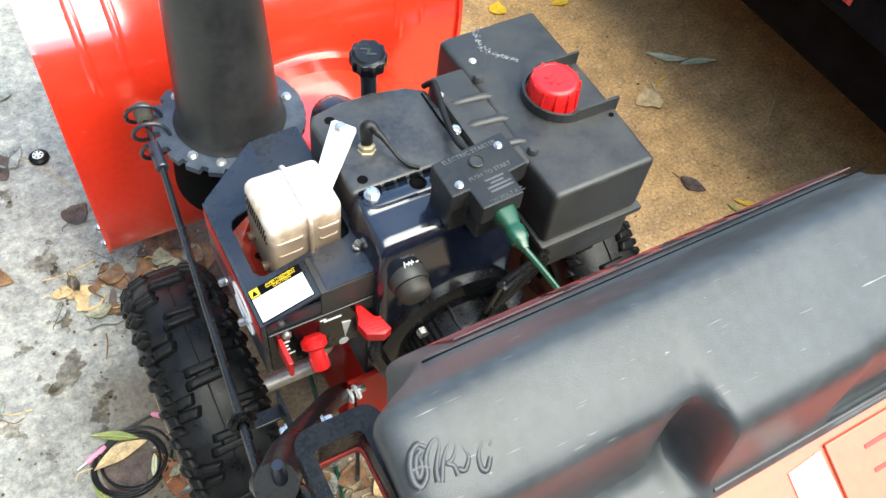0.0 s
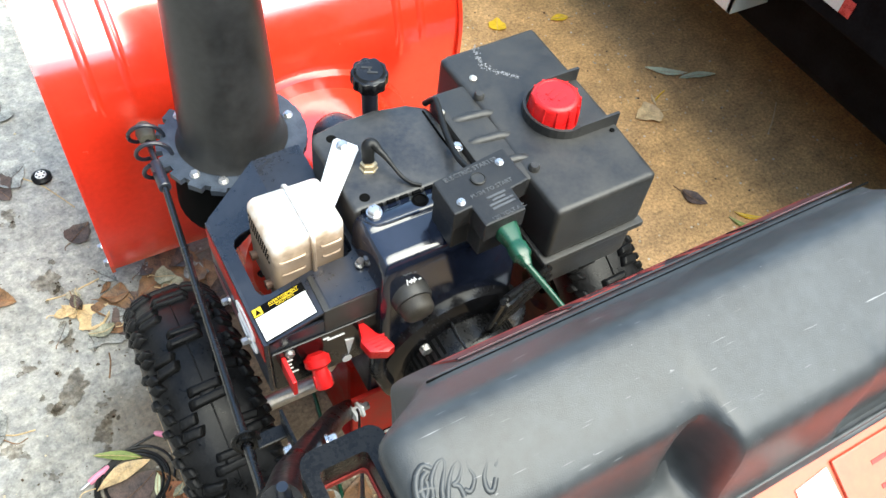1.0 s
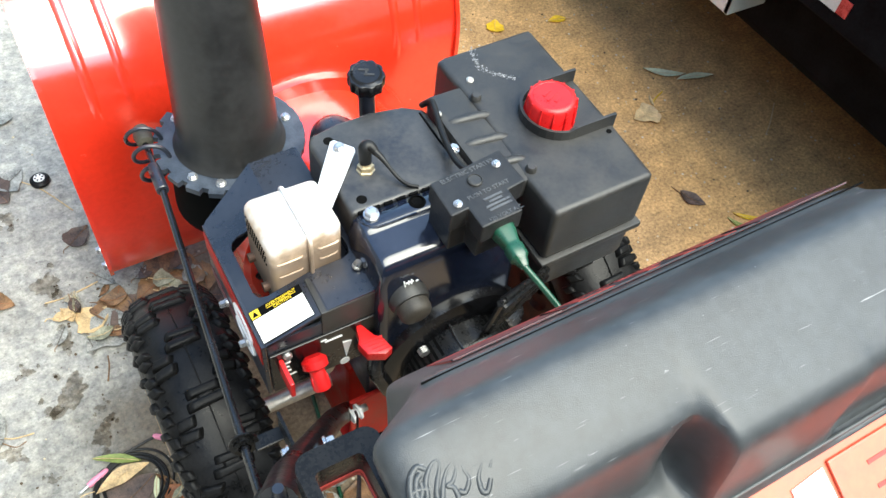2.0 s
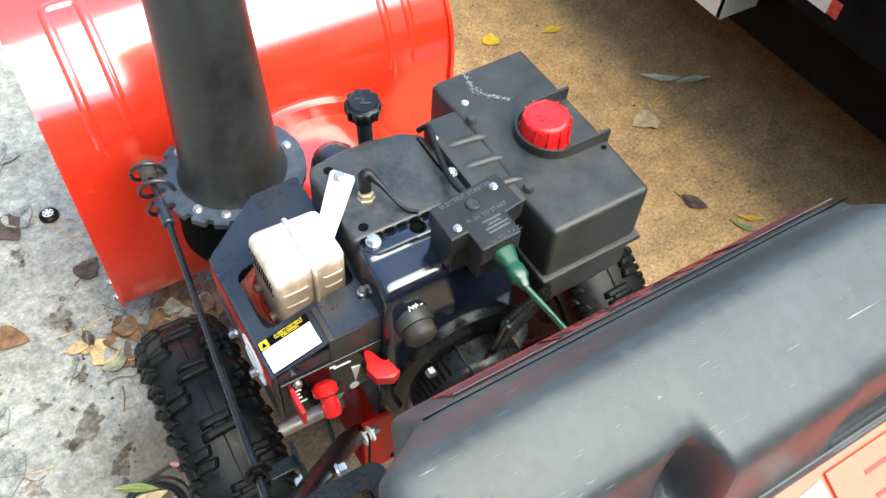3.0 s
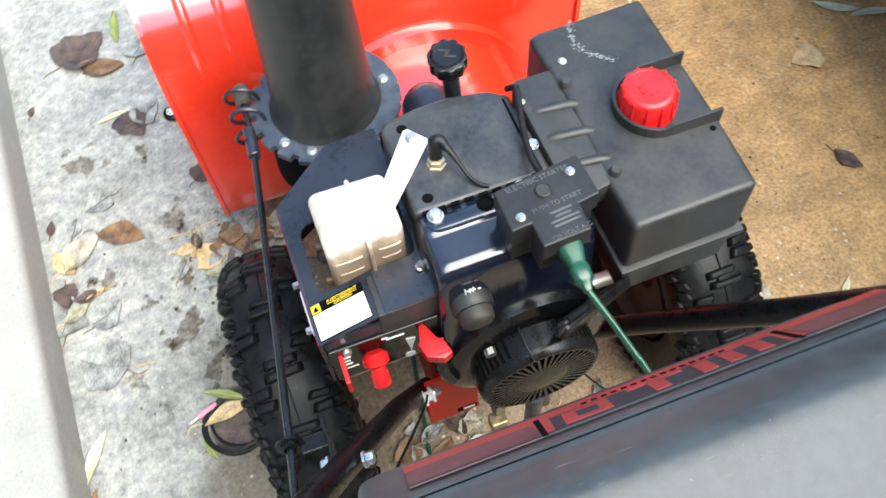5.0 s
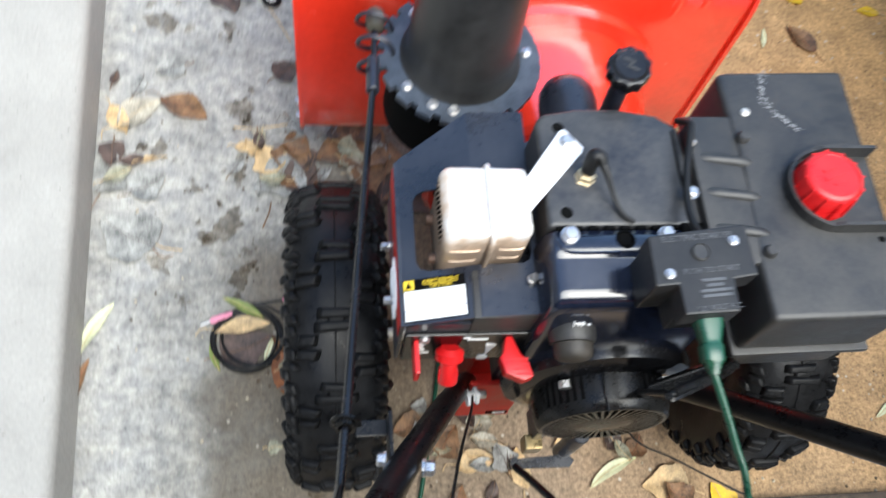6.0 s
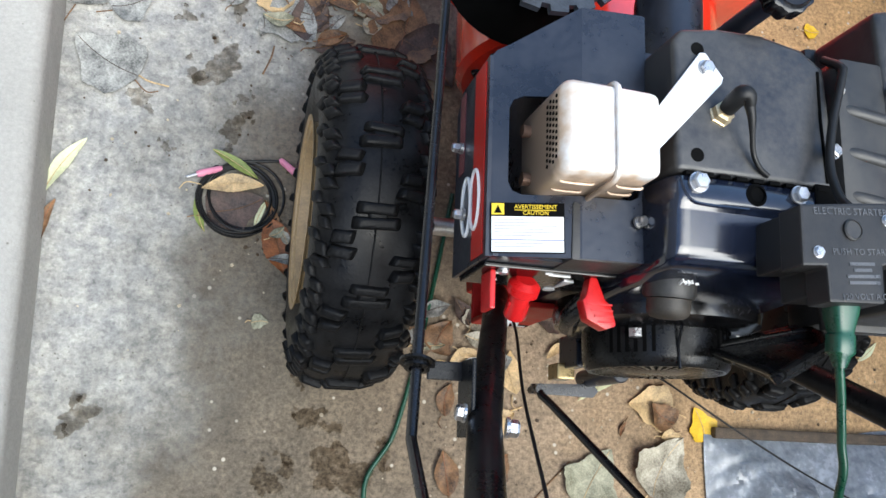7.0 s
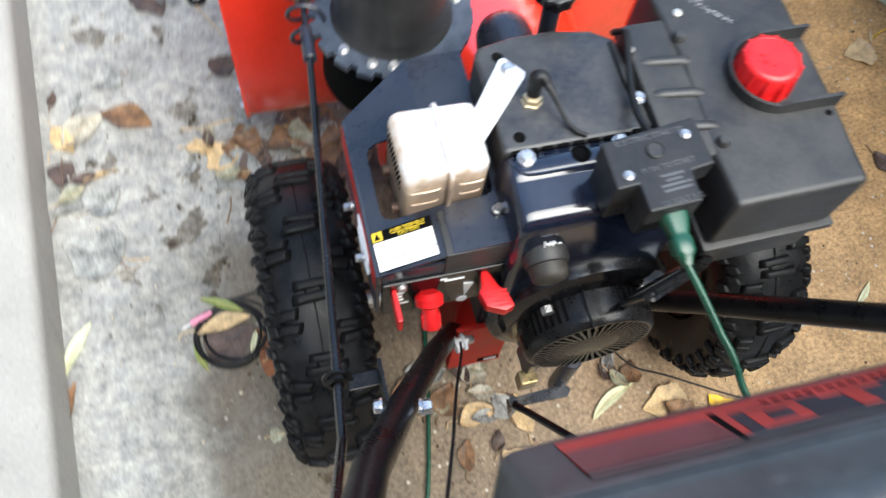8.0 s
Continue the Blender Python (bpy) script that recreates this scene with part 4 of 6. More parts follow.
part("guide_clip", cyl((0.064, -0.1335, 0.5835), (0.0615, -0.1350, 0.5850), 0.0030, 14), BLACK_GLOSS, guide, "glossy black end clip")
part("guide_eye", cyl(mg @ Vector((*flat((0.081, -0.112, 0.509)), 0.002)), mg @ Vector((*flat((0.081, -0.112, 0.509)), 0.0048)), 0.004, 12), BLACK_GLOSS, guide, "worn rope eye")
part("ridge", tube([(0.049, -0.0835, 0.484), (0.050, -0.100, 0.4755), (0.052, -0.118, 0.4735)], 0.0014, 6), BLACK_GLOSS, cup, smooth=True)
# spark plug
plug = part("spark_plug", lathe([(0.0098, 0), (0.0098, 0.30), (0.0084, 0.34), (0.0084, 0.62), (0.0055, 0.68), (0.0050, 1)], (0.0200, 0.0520, 0.588), (0.0212, 0.0548, 0.6040), 6), material("tarnished_brass_plating", (0.55, 0.44, 0.27), 0.35, 0.7, 0.3, 80), blower, "tarnished brass-coloured spark plug")
part("boot", tube([(0.0210, 0.0545, 0.600), (0.0215, 0.0575, 0.609), (0.0235, 0.0600, 0.6155), (0.0275, 0.0585, 0.6165), (0.0305, 0.0530, 0.6135)], 0.0060, 16, 4, radii=lambda t: 0.0060 + 0.0012 * math.sin(math.pi * t) - 0.0020 * t * t), CABLE_BLACK, plug, "black rubber elbow boot", smooth=True)
part("lead", tube([(0.0290, 0.0555, 0.6145), (0.0335, 0.0460, 0.6105), (0.0375, 0.0350, 0.6045), (0.0420, 0.0240, 0.5985), (0.0480, 0.0150, 0.5960), (0.0560, 0.0100, 0.5945)], 0.0022, 10, 6, radii=lambda t: 0.0042 - 0.0022 * min(1, t * 2.5)), CABLE_BLACK, plug, "black ignition lead", smooth=True)

# oil filler
dip = part("oil_filler", cyl((0.084, 0.170, 0.47), (0.0695, 0.1535, 0.602), 0.0090, 18), BLACK_SHEET, blower, "black oil filler tube", smooth=True)
lobed = []
for k in range(40):
    a = 2 * math.pi * k / 40
    r = 0.0190 + 0.0011 * math.cos(10 * a)
    lobed.append((r * math.cos(a), r * math.sin(a)))
mcap = axis_matrix((0.0690, 0.1520, 0.6030), (0.0675, 0.1490, 0.6250))[0]
filler = part("filler_cap", join(prism(lobed, 0.0, 0.0165, 0.0022, 2, m=mcap), lathe([(0.0172, 0), (0.0150, 0.6), (0.0140, 1.0)], mcap @ Vector((0, 0, 0.0160)), mcap @ Vector((0, 0, 0.0190)), 32)), BLACK_GLOSS, dip, "glossy black lobed filler cap", smooth=True)
for x, y, w, h in ((-0.003, 0.003, 0.011, 0.0022), (0.003, -0.003, 0.011, 0.0022), (0.0, 0.0, 0.002, 0.009)):
    part("moulded_mark", box((x - w / 2, y - h / 2, 0.0189), (x + w / 2, y + h / 2, 0.0197), m=mcap), BLACK_MATT, filler)

# electric starter switch box
T = [(0.0455, -0.0245), (0.1255, -0.0145), (0.1275, -0.0575), (0.1075, -0.0605), (0.1065, -0.0865), (0.0635, -0.0885), (0.0630, -0.0645), (0.0450, -0.0660)]
starter = part("starter_switch_box", join(prism(T, 0.6165, 0.6395, 0.0018), prism([(0.0475, -0.026), (0.1235, -0.017), (0.1250, -0.0550), (0.1050, -0.0585), (0.1040, -0.0800), (0.0660, -0.0815), (0.0655, -0.0620), (0.0470, -0.0635)], 0.587, 0.6175, 0.0015), box((0.055, -0.058, 0.565), (0.115, -0.026, 0.59), 0.003)), BLACK_BOX, blower, "black T-shaped electric starter switch box")
part("push_button", lathe([(0.0072, 0), (0.0072, 0.7), (0.0062, 1), (0.0058, 0.75), (0.0, 0.75)], (0.0845, -0.0385, 0.639), (0.0845, -0.0385, 0.6420), 24), BLACK_MATT, starter, "round black push button")
for x, y in ((0.057, -0.056), (0.113, -0.029)):
    bolt("bolt", (x, y, 0.6395), (0, 0, 1), starter, 0.0036, 0.003)
mt = plane_matrix((0, 0, 0.6396), (1, 0.08, 0), (0, 1, 0))
part("wording", text_mesh("ELECTRIC STARTER", 0.0068, mt @ pose(0.082, -0.0325, 0), 0.0004), EMBOSS, starter)
part("wording", text_mesh("PUSH TO START", 0.0062, mt @ pose(0.086, -0.0600, 0), 0.0004), EMBOSS, starter)
part("wording", text_mesh("120 VOLT A.C.", 0.0058, mt @ pose(0.084, -0.0900, 0), 0.0004), EMBOSS, starter)
for i, w in enumerate((0.020, 0.014, 0.026, 0.024)):
    part("wording", box((0.085 - w / 2, -0.0690 - i * 0.0042, 0.0), (0.085 + w / 2, -0.0668 - i * 0.0042, 0.0004), m=mt), EMBOSS, starter)
part("starter_cable", tube([(0.096, -0.018, 0.626), (0.097, -0.006, 0.616), (0.100, 0.02, 0.606), (0.1065, 0.054, 0.604), (0.117, 0.092, 0.605), (0.1185, 0.102, 0.603), (0.116, 0.114, 0.588)], 0.0034, 10, 6), CABLE_BLACK, starter, "black starter cable", smooth=True)

# fuel tank
tank_top = prism([(0.1545, -0.0815), (0.1535, -0.024), (0.160, 0.06), (0.1555, 0.157), (0.168, 0.160), (0.2815, 0.1635), (0.2795, 0.0), (0.2755, -0.0795)], 0.528, 0.601, 0.010, 3)
tank = part("fuel_tank", tank_top, BLACK_MATT, blower, "matt black plastic fuel tank", smooth=True)
part("tank_flange", prism([(0.151, -0.0865), (0.15, 0.160), (0.286, 0.168), (0.281, -0.0845)], 0.519, 0.5275, 0.003), BLACK_MATT, tank, "moulded seam lip", smooth=True)
part("tank_base", prism([(0.158, -0.080), (0.157, 0.152), (0.279, 0.160), (0.274, -0.078)], 0.47, 0.519, 0.008, 2), BLACK_MATT, tank, smooth=True)
bridge = part("tank_bridge", prism([(0.1165, -0.014), (0.1165, 0.104), (0.121, 0.112), (0.160, 0.112), (0.162, -0.03), (0.132, -0.035), (0.131, -0.014)], 0.575, 0.600, 0.004), BLACK_MATT, tank, "ribbed black bridge plate", smooth=True)
for y in (0.068, 0.034, 0.0):
    part("bridge_rib", tube([(0.123, y + 0.003, 0.5945), (0.131, y + 0.001, 0.5975), (0.145, y - 0.001, 0.5985), (0.160, y - 0.003, 0.5985), (0.171, y - 0.005, 0.5945)], 0.0052, 12, 4), BLACK_MATT, bridge, smooth=True)
bolt("bolt", (0.107, 0.033, 0.6015), (0.2, 0, 1), bridge, 0.0052, 0.005)
part("screw", lathe([(0.0042, 0), (0.0042, 0.5), (0.002, 1)], (0.174, 0.115, 0.6005), (0.174, 0.115, 0.604), 14), AXLE, tank, "pale screw head")
part("screw", lathe([(0.003, 0), (0.003, 0.5), (0.0015, 1)], (0.118, 0.0825, 0.601), (0.118, 0.0825, 0.605), 12), AXLE, bridge)
for x, y in ((0.1655, 0.088), (0.164, -0.022)):
    part("stud", lathe([(0.0058, 0), (0.0058, 0.6), (0.004, 1)], (x, y, 0.6), (x, y, 0.6065), 16), BLACK_MATT, tank, smooth=True)
part("drain_hole", cyl((0.268, -0.011, 0.6005), (0.268, -0.011, 0.6018), 0.0028, 12), SEAM, tank)
# splash collar: a low wall round the cap, open to the outside
CAPX, CAPY = 0.2295, 0.034
outer = [(0.2785, CAPY + 0.0385), (0.262, CAPY + 0.0385)] + [(CAPX + 0.0385 * math.cos(radians(a)), CAPY + 0.0385 * math.sin(radians(a))) for a in range(90, 271, 12)] + [(0.262, CAPY - 0.0385), (0.279, CAPY - 0.0385)]
inner = [(x if i in (0, 1, len(outer) - 2, len(outer) - 1) else CAPX + (x - CAPX) * 0.92, CAPY + (y - CAPY) * 0.92) for i, (x, y) in enumerate(outer)]
collar = outer + inner[::-1]
bm = bmesh.new()
heights = [0.612 if 2 < i % len(outer) < len(outer) - 3 else 0.616 for i in range(len(outer))]
k = len(outer)
ring_v = [[bm.verts.new((x, y, z)) for (x, y), z in zip(pts, hs)] for pts, hs in ((outer, [0.598] * k), (outer, heights), (inner, heights), (inner, [0.598] * k))]
for a, b in zip(ring_v, ring_v[1:]):
    for i in range(k - 1):
        bm.faces.new((a[i], a[i + 1], b[i + 1], b[i]))
for i in (0, k - 1):
    bm.faces.new([ring_v[j][i] for j in range(4)])
part("splash_collar", bm, BLACK_MATT, tank, "low black splash collar")
KX, KY = 0.2225, 0.0345
cap = part("fuel_cap", lathe([(0.0275, 0), (0.028, 0.05), (0.0265, 0.14), (0.0255, 0.80), (0.0245, 0.92), (0.0225, 0.985), (0.020, 1.0), (0.0195, 0.985), (0.0, 0.985)], (KX, KY, 0.5995), (KX - 0.001, KY, 0.630), 48), RED_KNOB, tank, "red plastic fuel cap", smooth=True)
for i in range(12):
    a = 2 * math.pi * i / 12
    part("grip_rib", tube([(KX + r * math.cos(a), KY + r * math.sin(a), z) for r, z in ((0.0272, 0.602), (0.0262, 0.616), (0.0246, 0.6275))], 0.0016, 6), RED_KNOB, cap)
for i, (w, y) in enumerate(((0.014, 0.007), (0.020, 0.0), (0.012, -0.007))):
    part("moulded_mark", box((-w / 2, y - 0.0015, 0), (w / 2, y + 0.0015, 0.0005), m=Matrix.Translation((KX - 0.001, KY, 0.6296)) @ pose(0, 0, 0, 0, 0, 24)), RED_KNOB, cap)
rnd = random.Random(12)
arc = spline([Vector(p) for p in ((0.201, 0.160, 0), (0.196, 0.145, 0), (0.194, 0.130, 0), (0.202, 0.116, 0), (0.212, 0.106, 0), (0.221, 0.097, 0))], 16)
bm = bmesh.new()
for i in range(170):
    p = arc[rnd.randrange(len(arc))]
    x, y = p[0] + rnd.gauss(0, 0.0021), p[1] + rnd.gauss(0, 0.0016)
    r, a0 = rnd.uniform(0.0003, 0.0010), rnd.uniform(0, 6)
    bm.faces.new([bm.verts.new((x + r * rnd.uniform(0.6, 1.3) * math.cos(a0 + q * 1.25), y + r * math.sin(a0 + q * 1.25), 0.6013)) for q in range(5)])
part("scuff", bm, INK, tank, "pale speckled scuff")

# controls on the rear of the heat box
ctrl = part("control_plate", box((-0.130, -0.0565, 0.445), (-0.022, -0.0532, 0.512), 0.001), BLACK_GLOSS, blower, "black control plate with white markings")
part("throttle_key", join(box((-0.1225, -0.0865, 0.479), (-0.1180, -0.0565, 0.503), 0.0015)), RED_KNOB, ctrl, "thin red stop key")
part("choke_knob", join(lathe([(0.008, 0), (0.0128, 0.12), (0.0128, 0.32), (0.0076, 0.42), (0.0090, 0.95), (0.0080, 1.0)], (-0.0895, -0.0600, 0.4915), (-0.0910, -0.0855, 0.4675), 24), box((-0.0088, -0.0035, 0.0), (0.0088, 0.0035, 0.013), 0.0015, m=axis_matrix((-0.0905, -0.075, 0.478), (-0.0912, -0.0885, 0.4655))[0])), RED_KNOB, ctrl, "red choke knob", smooth=True)
lever = part("throttle_lever", prism([(-0.0425, -0.0562), (-0.0365, -0.0562), (-0.0300, -0.0730), (-0.0250, -0.0770), (-0.0205, -0.0930), (-0.0300, -0.0965), (-0.0455, -0.0895), (-0.0490, -0.0745), (-0.0460, -0.0715)], 0.493, 0.5065, 0.003, 2), RED_KNOB, ctrl, "red arrow-shaped throttle lever", smooth=True)
for i in range(4):
    part("grip_ridge", box((-0.0455 + i * 0.003, -0.078 - i * 0.0045, 0.5060), (-0.0245 + i * 0.0005, -0.0765 - i * 0.0045, 0.5072)), RED_KNOB, lever)
for x, z, w, h in ((-0.1155, 0.492, 0.009, 0.0016), (-0.1155, 0.4845, 0.006, 0.0014), (-0.1155, 0.477, 0.009, 0.0016), (-0.112, 0.468, 0.012, 0.0012), (-0.066, 0.501, 0.018, 0.0014), (-0.076, 0.505, 0.006, 0.001)):
    part("white_marking", box((x - w / 2, -0.0575, z - h / 2), (x + w / 2, -0.0563, z + h / 2)), WHITE, ctrl)
part("white_marking", prism([(-0.0565, 0.4880), (-0.0470, 0.4850), (-0.0530, 0.4580)], 0.0, 0.0012, m=plane_matrix((0, -0.0565, 0), (1, 0, 0), (0, 0, 1))), WHITE, ctrl)
part("white_marking", lathe([(0.0, 0), (0.0052, 0), (0.0052, 1), (0.0, 1)], (-0.0545, -0.0565, 0.4500), (-0.0545, -0.0577, 0.4500), 20), WHITE, ctrl)
bolt("bolt", (-0.113, -0.0565, 0.505), (0, -1, 0), ctrl, 0.004, 0.004)
part("governor_tube", tube([(-0.02, -0.06, 0.47), (-0.028, -0.074, 0.44), (-0.02, -0.08, 0.41)], 0.009, 14, 5), BLACK_GLOSS, blower, "black intake elbow", smooth=True)
part("fuel_bowl", lathe([(0.02, 0), (0.022, 0.3), (0.022, 1)], (-0.07, -0.02, 0.40), (-0.07, -0.02, 0.45), 24), AXLE, blower, smooth=True)

# handlebars
LEFT = [(-0.040, -0.030, 0.270), (-0.056, -0.051, 0.316), (-0.080, -0.083, 0.386), (-0.140, -0.171, 0.552), (-0.176, -0.232, 0.672), (-0.196, -0.285, 0.775)]
bar = part("handlebar", tube(LEFT, 0.0118, 16), BAR_PAINT, blower, "black tubular steel handlebar", smooth=True)
bolt("bolt", (-0.1265, -0.1745, 0.556), (1, -0.1, 0.2), bar, 0.006, 0.009)
bolt("bolt", (-0.1535, -0.1665, 0.553), (-1, 0.1, -0.1), bar, 0.0055, 0.007)
part("handlebar", tube([(0.166, -0.030, 0.270), (0.182, -0.055, 0.316), (0.206, -0.091, 0.386), (0.266, -0.183, 0.552), (0.302, -0.245, 0.672), (0.322, -0.292, 0.775)], 0.0125, 16), BAR_PAINT, blower, "black tubular steel handlebar", smooth=True)

# shift linkage and control cables
part("shift_shaft", cyl((0.062, -0.112, 0.262), (0.062, -0.112, 0.35), 0.0095, 18, 0.001), BLACK_SHEET, blower, "black vertical shift shaft", smooth=True)
part("shift_arm", prism([(-0.002, -0.131), (-0.002, -0.121), (0.066, -0.118), (0.072, -0.125), (0.066, -0.132)], 0.274, 0.278), BLACK_SHEET, blower, "flat dark steel shift arm")
part("shift_rod", tube([(0.003, -0.1265, 0.262), (0.003, -0.1265, 0.284), (0.0035, -0.133, 0.290), (0.012, -0.143, 0.298), (0.048, -0.225, 0.41), (0.075, -0.31, 0.53), (0.09, -0.38, 0.66)], 0.0042, 10), BLACK_GLOSS, blower, "bent black shift rod", smooth=True)
part("link_pin", join(cyl((-0.003, -0.1265, 0.283), (0.010, -0.1265, 0.283), 0.002, 8), cyl((0.003, -0.1265, 0.278), (0.003, -0.1265, 0.290), 0.0055, 12)), BLACK_SHEET, blower)
lug2 = part("drive_link", join(box((0.018, -0.108, 0.30), (0.029, -0.075, 0.345), 0.002), cyl((0.021, -0.075, 0.33), (0.021, -0.065, 0.42), 0.0075, 14)), BLACK_SHEET, blower, "black drive link")
part("bronze_bush", box((0.010, -0.118, 0.290), (0.029, -0.102, 0.316), 0.002), BRONZE, lug2, "bronze bush block")
part("drive_cable", tube([(-0.047, -0.066, 0.342), (-0.056, -0.090, 0.380), (-0.082, -0.143, 0.467), (-0.103, -0.188, 0.550), (-0.115, -0.214, 0.599), (-0.150, -0.285, 0.735), (-0.158, -0.300, 0.775)], 0.0014, 8, 5), CABLE_BLACK, blower, "thin black drive cable", smooth=True)
part("clutch_cable", tube([(0.150, -0.02, 0.18), (0.200, -0.075, 0.13), (0.262, -0.098, 0.10), (0.36, -0.150, 0.09), (0.47, -0.205, 0.085), (0.58, -0.25, 0.075)], 0.0014, 8, 5), CABLE_BLACK, blower, "thin black cable", smooth=True)

# handle panel: a moulded hood, lofted along its length
BASE = [(-0.258, 0.800), (-0.2602, 0.805), (-0.2628, 0.8095), (-0.2840, 0.8483), (-0.2866, 0.8530), (-0.2886, 0.8565), (-0.2930, 0.8578), (-0.2985, 0.8640), (-0.3095, 0.8765), (-0.3150, 0.8800), (-0.3215, 0.8800), (-0.3430, 0.8730), (-0.3640, 0.8658), (-0.3710, 0.8628), (-0.3745, 0.8570), (-0.3765, 0.8470), (-0.3815, 0.8220), (-0.3860, 0.8070), (-0.3920, 0.8005), (-0.4080, 0.7965), (-0.4135, 0.7930), (-0.4150, 0.786), (-0.410, 0.778), (-0.33, 0.774), (-0.264, 0.786)]


REAR = ((0.006, -0.003), (0.008, -0.0075), (0.009, -0.010), (0.010, -0.0105), (0.013, -0.0075), (0.016, -0.004), (0.016, -0.0005), (0.017, 0.0135), (0.019, 0.0160), (0.0195, 0.0195), (0.0175, 0.0175))


def station(x, dent=0.0, low=0.0, shrink=0.0):
    """One section of the hood at x; its rear wall steps back past the finger hollow."""
    out = []
    back = max(0.0, min(1.0, (x + 0.0185) / 0.0115))
    back = back * back * (3 - 2 * back)
    for i, (y, z) in enumerate(BASE):
        if 12 <= i <= 22:
            y += REAR[i - 12][0] * (1 - back) + REAR[i - 12][1] * back
        if 12 <= i <= 18:
            k = (0.0, 0.08, 0.4, 0.85, 1.15, 1.0, 0.5)[i - 12]
            y += dent * 0.010 * k
            z -= dent * (0.0, 0.002, 0.004, 0.003, 0.0, 0.0, 0.0)[i - 12]
        if 13 <= i <= 19:
            k = (0.1, 0.25, 0.5, 0.85, 1.0, 0.8, 0.2)[i - 13]
            z -= low * k * 0.010
            y += low * k * 0.004
        y = -0.335 + (y + 0.335) * (1 - shrink)
        z = 0.80 + (z - 0.80) * (1 - shrink)
        cut = max(0.0, min(1.0, (y + 0.312) / 0.022)) * max(0.0, min(1.0, (-0.10 - x) / 0.06))
        out.append((x + 0.034 * cut, y, z))
    return out


STATIONS = [(-0.1605, 0, 0, 0.22), (-0.1595, 0, 0, 0.11), (-0.1565, 0, 0, 0.05), (-0.150, 0, 0.1, 0.015), (-0.140, 0, 0.2, 0.003), (-0.120, 0, 0.25, 0.0), (-0.09, 0, 0.3, 0), (-0.064, 0, 0.3, 0), (-0.053, 0.0, 0.3, 0), (-0.043, 0.0, 0.2, 0), (-0.034, 0.1, 0.1, 0), (-0.028, 0.4, 0, 0), (-0.023, 0.85, 0, 0), (-0.0185, 1.0, 0, 0), (-0.0155, 0.8, 0, 0), (-0.0125, 0.4, 0, 0), (-0.0095, 0.1, 0, 0), (-0.007, 0.0, 0, 0), (-0.002, 0.0, 0, 0), (0.006, 0.0, 0, 0), (0.06, 0.0, 0, 0), (0.076, 0.0, 0, 0), (0.0805, 0.0, 0.4, 0), (0.085, 0, 0.9, 0), (0.095, 0, 1.0, 0), (0.150, 0, 1.0, 0), (0.165, 0, 0.6, 0.02), (0.172, 0, 0.3, 0.06), (0.1755, 0, 0.2, 0.14), (0.1765, 0, 0.2, 0.25)]
bm = bmesh.new()
rows = [[bm.verts.new(p) for p in station(*s)] for s in STATIONS]
for a, b in zip(rows, rows[1:]):
    for i in range(len(BASE)):
        j = (i + 1) % len(BASE)
        bm.faces.new((a[i], a[j], b[j], b[i]))
bm.faces.new(rows[0][::-1])
bm.faces.new(rows[-1])
hood = part("handle_panel", bm, BLACK_PANEL, blower, "scratched black moulded plastic handle panel", smooth=True)
hood.data.shade_smooth()
sub = hood.modifiers.new("round", "SUBSURF")
sub.levels = sub.render_levels = 1
part("rear_lip", tube([(-0.004, -0.3935, 0.7985), (0.06, -0.3935, 0.7985), (0.155, -0.3935, 0.7980)], 0.0013, 8, 3), BLACK_PANEL, hood, "moulded lip along the rear edge", smooth=True)
# front decal strip
mf = plane_matrix((0.012, -0.2734, 0.8289), (-1, 0, 0), (0, -0.0255, 0.0485))
strip = part("decal_strip", box((-0.158, -0.0225, 0.0), (0.112, 0.0195, 0.0008), m=mf), RED_FADED, hood, "faded red decal strip")
DECAL_BLACK = material("decal_black", (0.020, 0.024, 0.032), 0.55, 0.0, 0.3, 60, spec=0.3)
for x0, x1 in ((0.047, 0.112), (-0.158, -0.093)):
    part("dark_band", box((x0, -0.008, 0.0008), (x1, 0.0225, 0.0011), m=mf), MAROON, strip, "dark maroon band")
part("black_field", prism([(-0.085, -0.008), (0.037, -0.008), (0.0405, 0.0195), (-0.0815, 0.0195)], 0.0008, 0.0011, m=mf), DECAL_BLACK, strip, "black emblem field")
part("black_edge", box((-0.158, 0.0190, 0.0003), (0.112, 0.0222, 0.00118), m=mf), DECAL_BLACK, strip, "black lower edge")


def slant(x0, w, v0, v1):
    """A slanted emblem shape from v0 to v1."""
    return [(x0 + 0.15 * v0, v0), (x0 + w + 0.15 * v0, v0), (x0 + w + 0.15 * v1, v1), (x0 + 0.15 * v1, v1)]


for x0, w, v0, v1 in ((0.008, 0.024, -0.0055, 0.0165), (-0.022, 0.0085, -0.0055, 0.0175), (-0.033, 0.030, -0.0065, -0.0025), (-0.047, 0.0085, -0.0055, 0.0175), (-0.0615, 0.0085, -0.0055, 0.0175), (-0.077, 0.0085, -0.0055, 0.0175)):
    part("emblem_block", prism(slant(x0, w, v0, v1), 0.0011, 0.0014, m=mf), RED_FADED, strip, "red emblem shape")
part("emblem_inset", prism(slant(0.014, 0.011, 0.0005, 0.0115), 0.0014, 0.0016, m=mf), DECAL_BLACK, strip)
for x in (-0.089, 0.044):
    part("slash", prism([(x - 0.003, -0.014), (x, -0.014), (x + 0.004, 0.0225), (x + 0.001, 0.0225)], 0.0008, 0.0012, m=mf), SEAM, strip)
for i in range(15):
    part("small_print", box((-0.062 + i * 0.0055, -0.0150, 0.0008), (-0.0590 + i * 0.0055, -0.0120, 0.0011), m=mf), SEAM, strip)
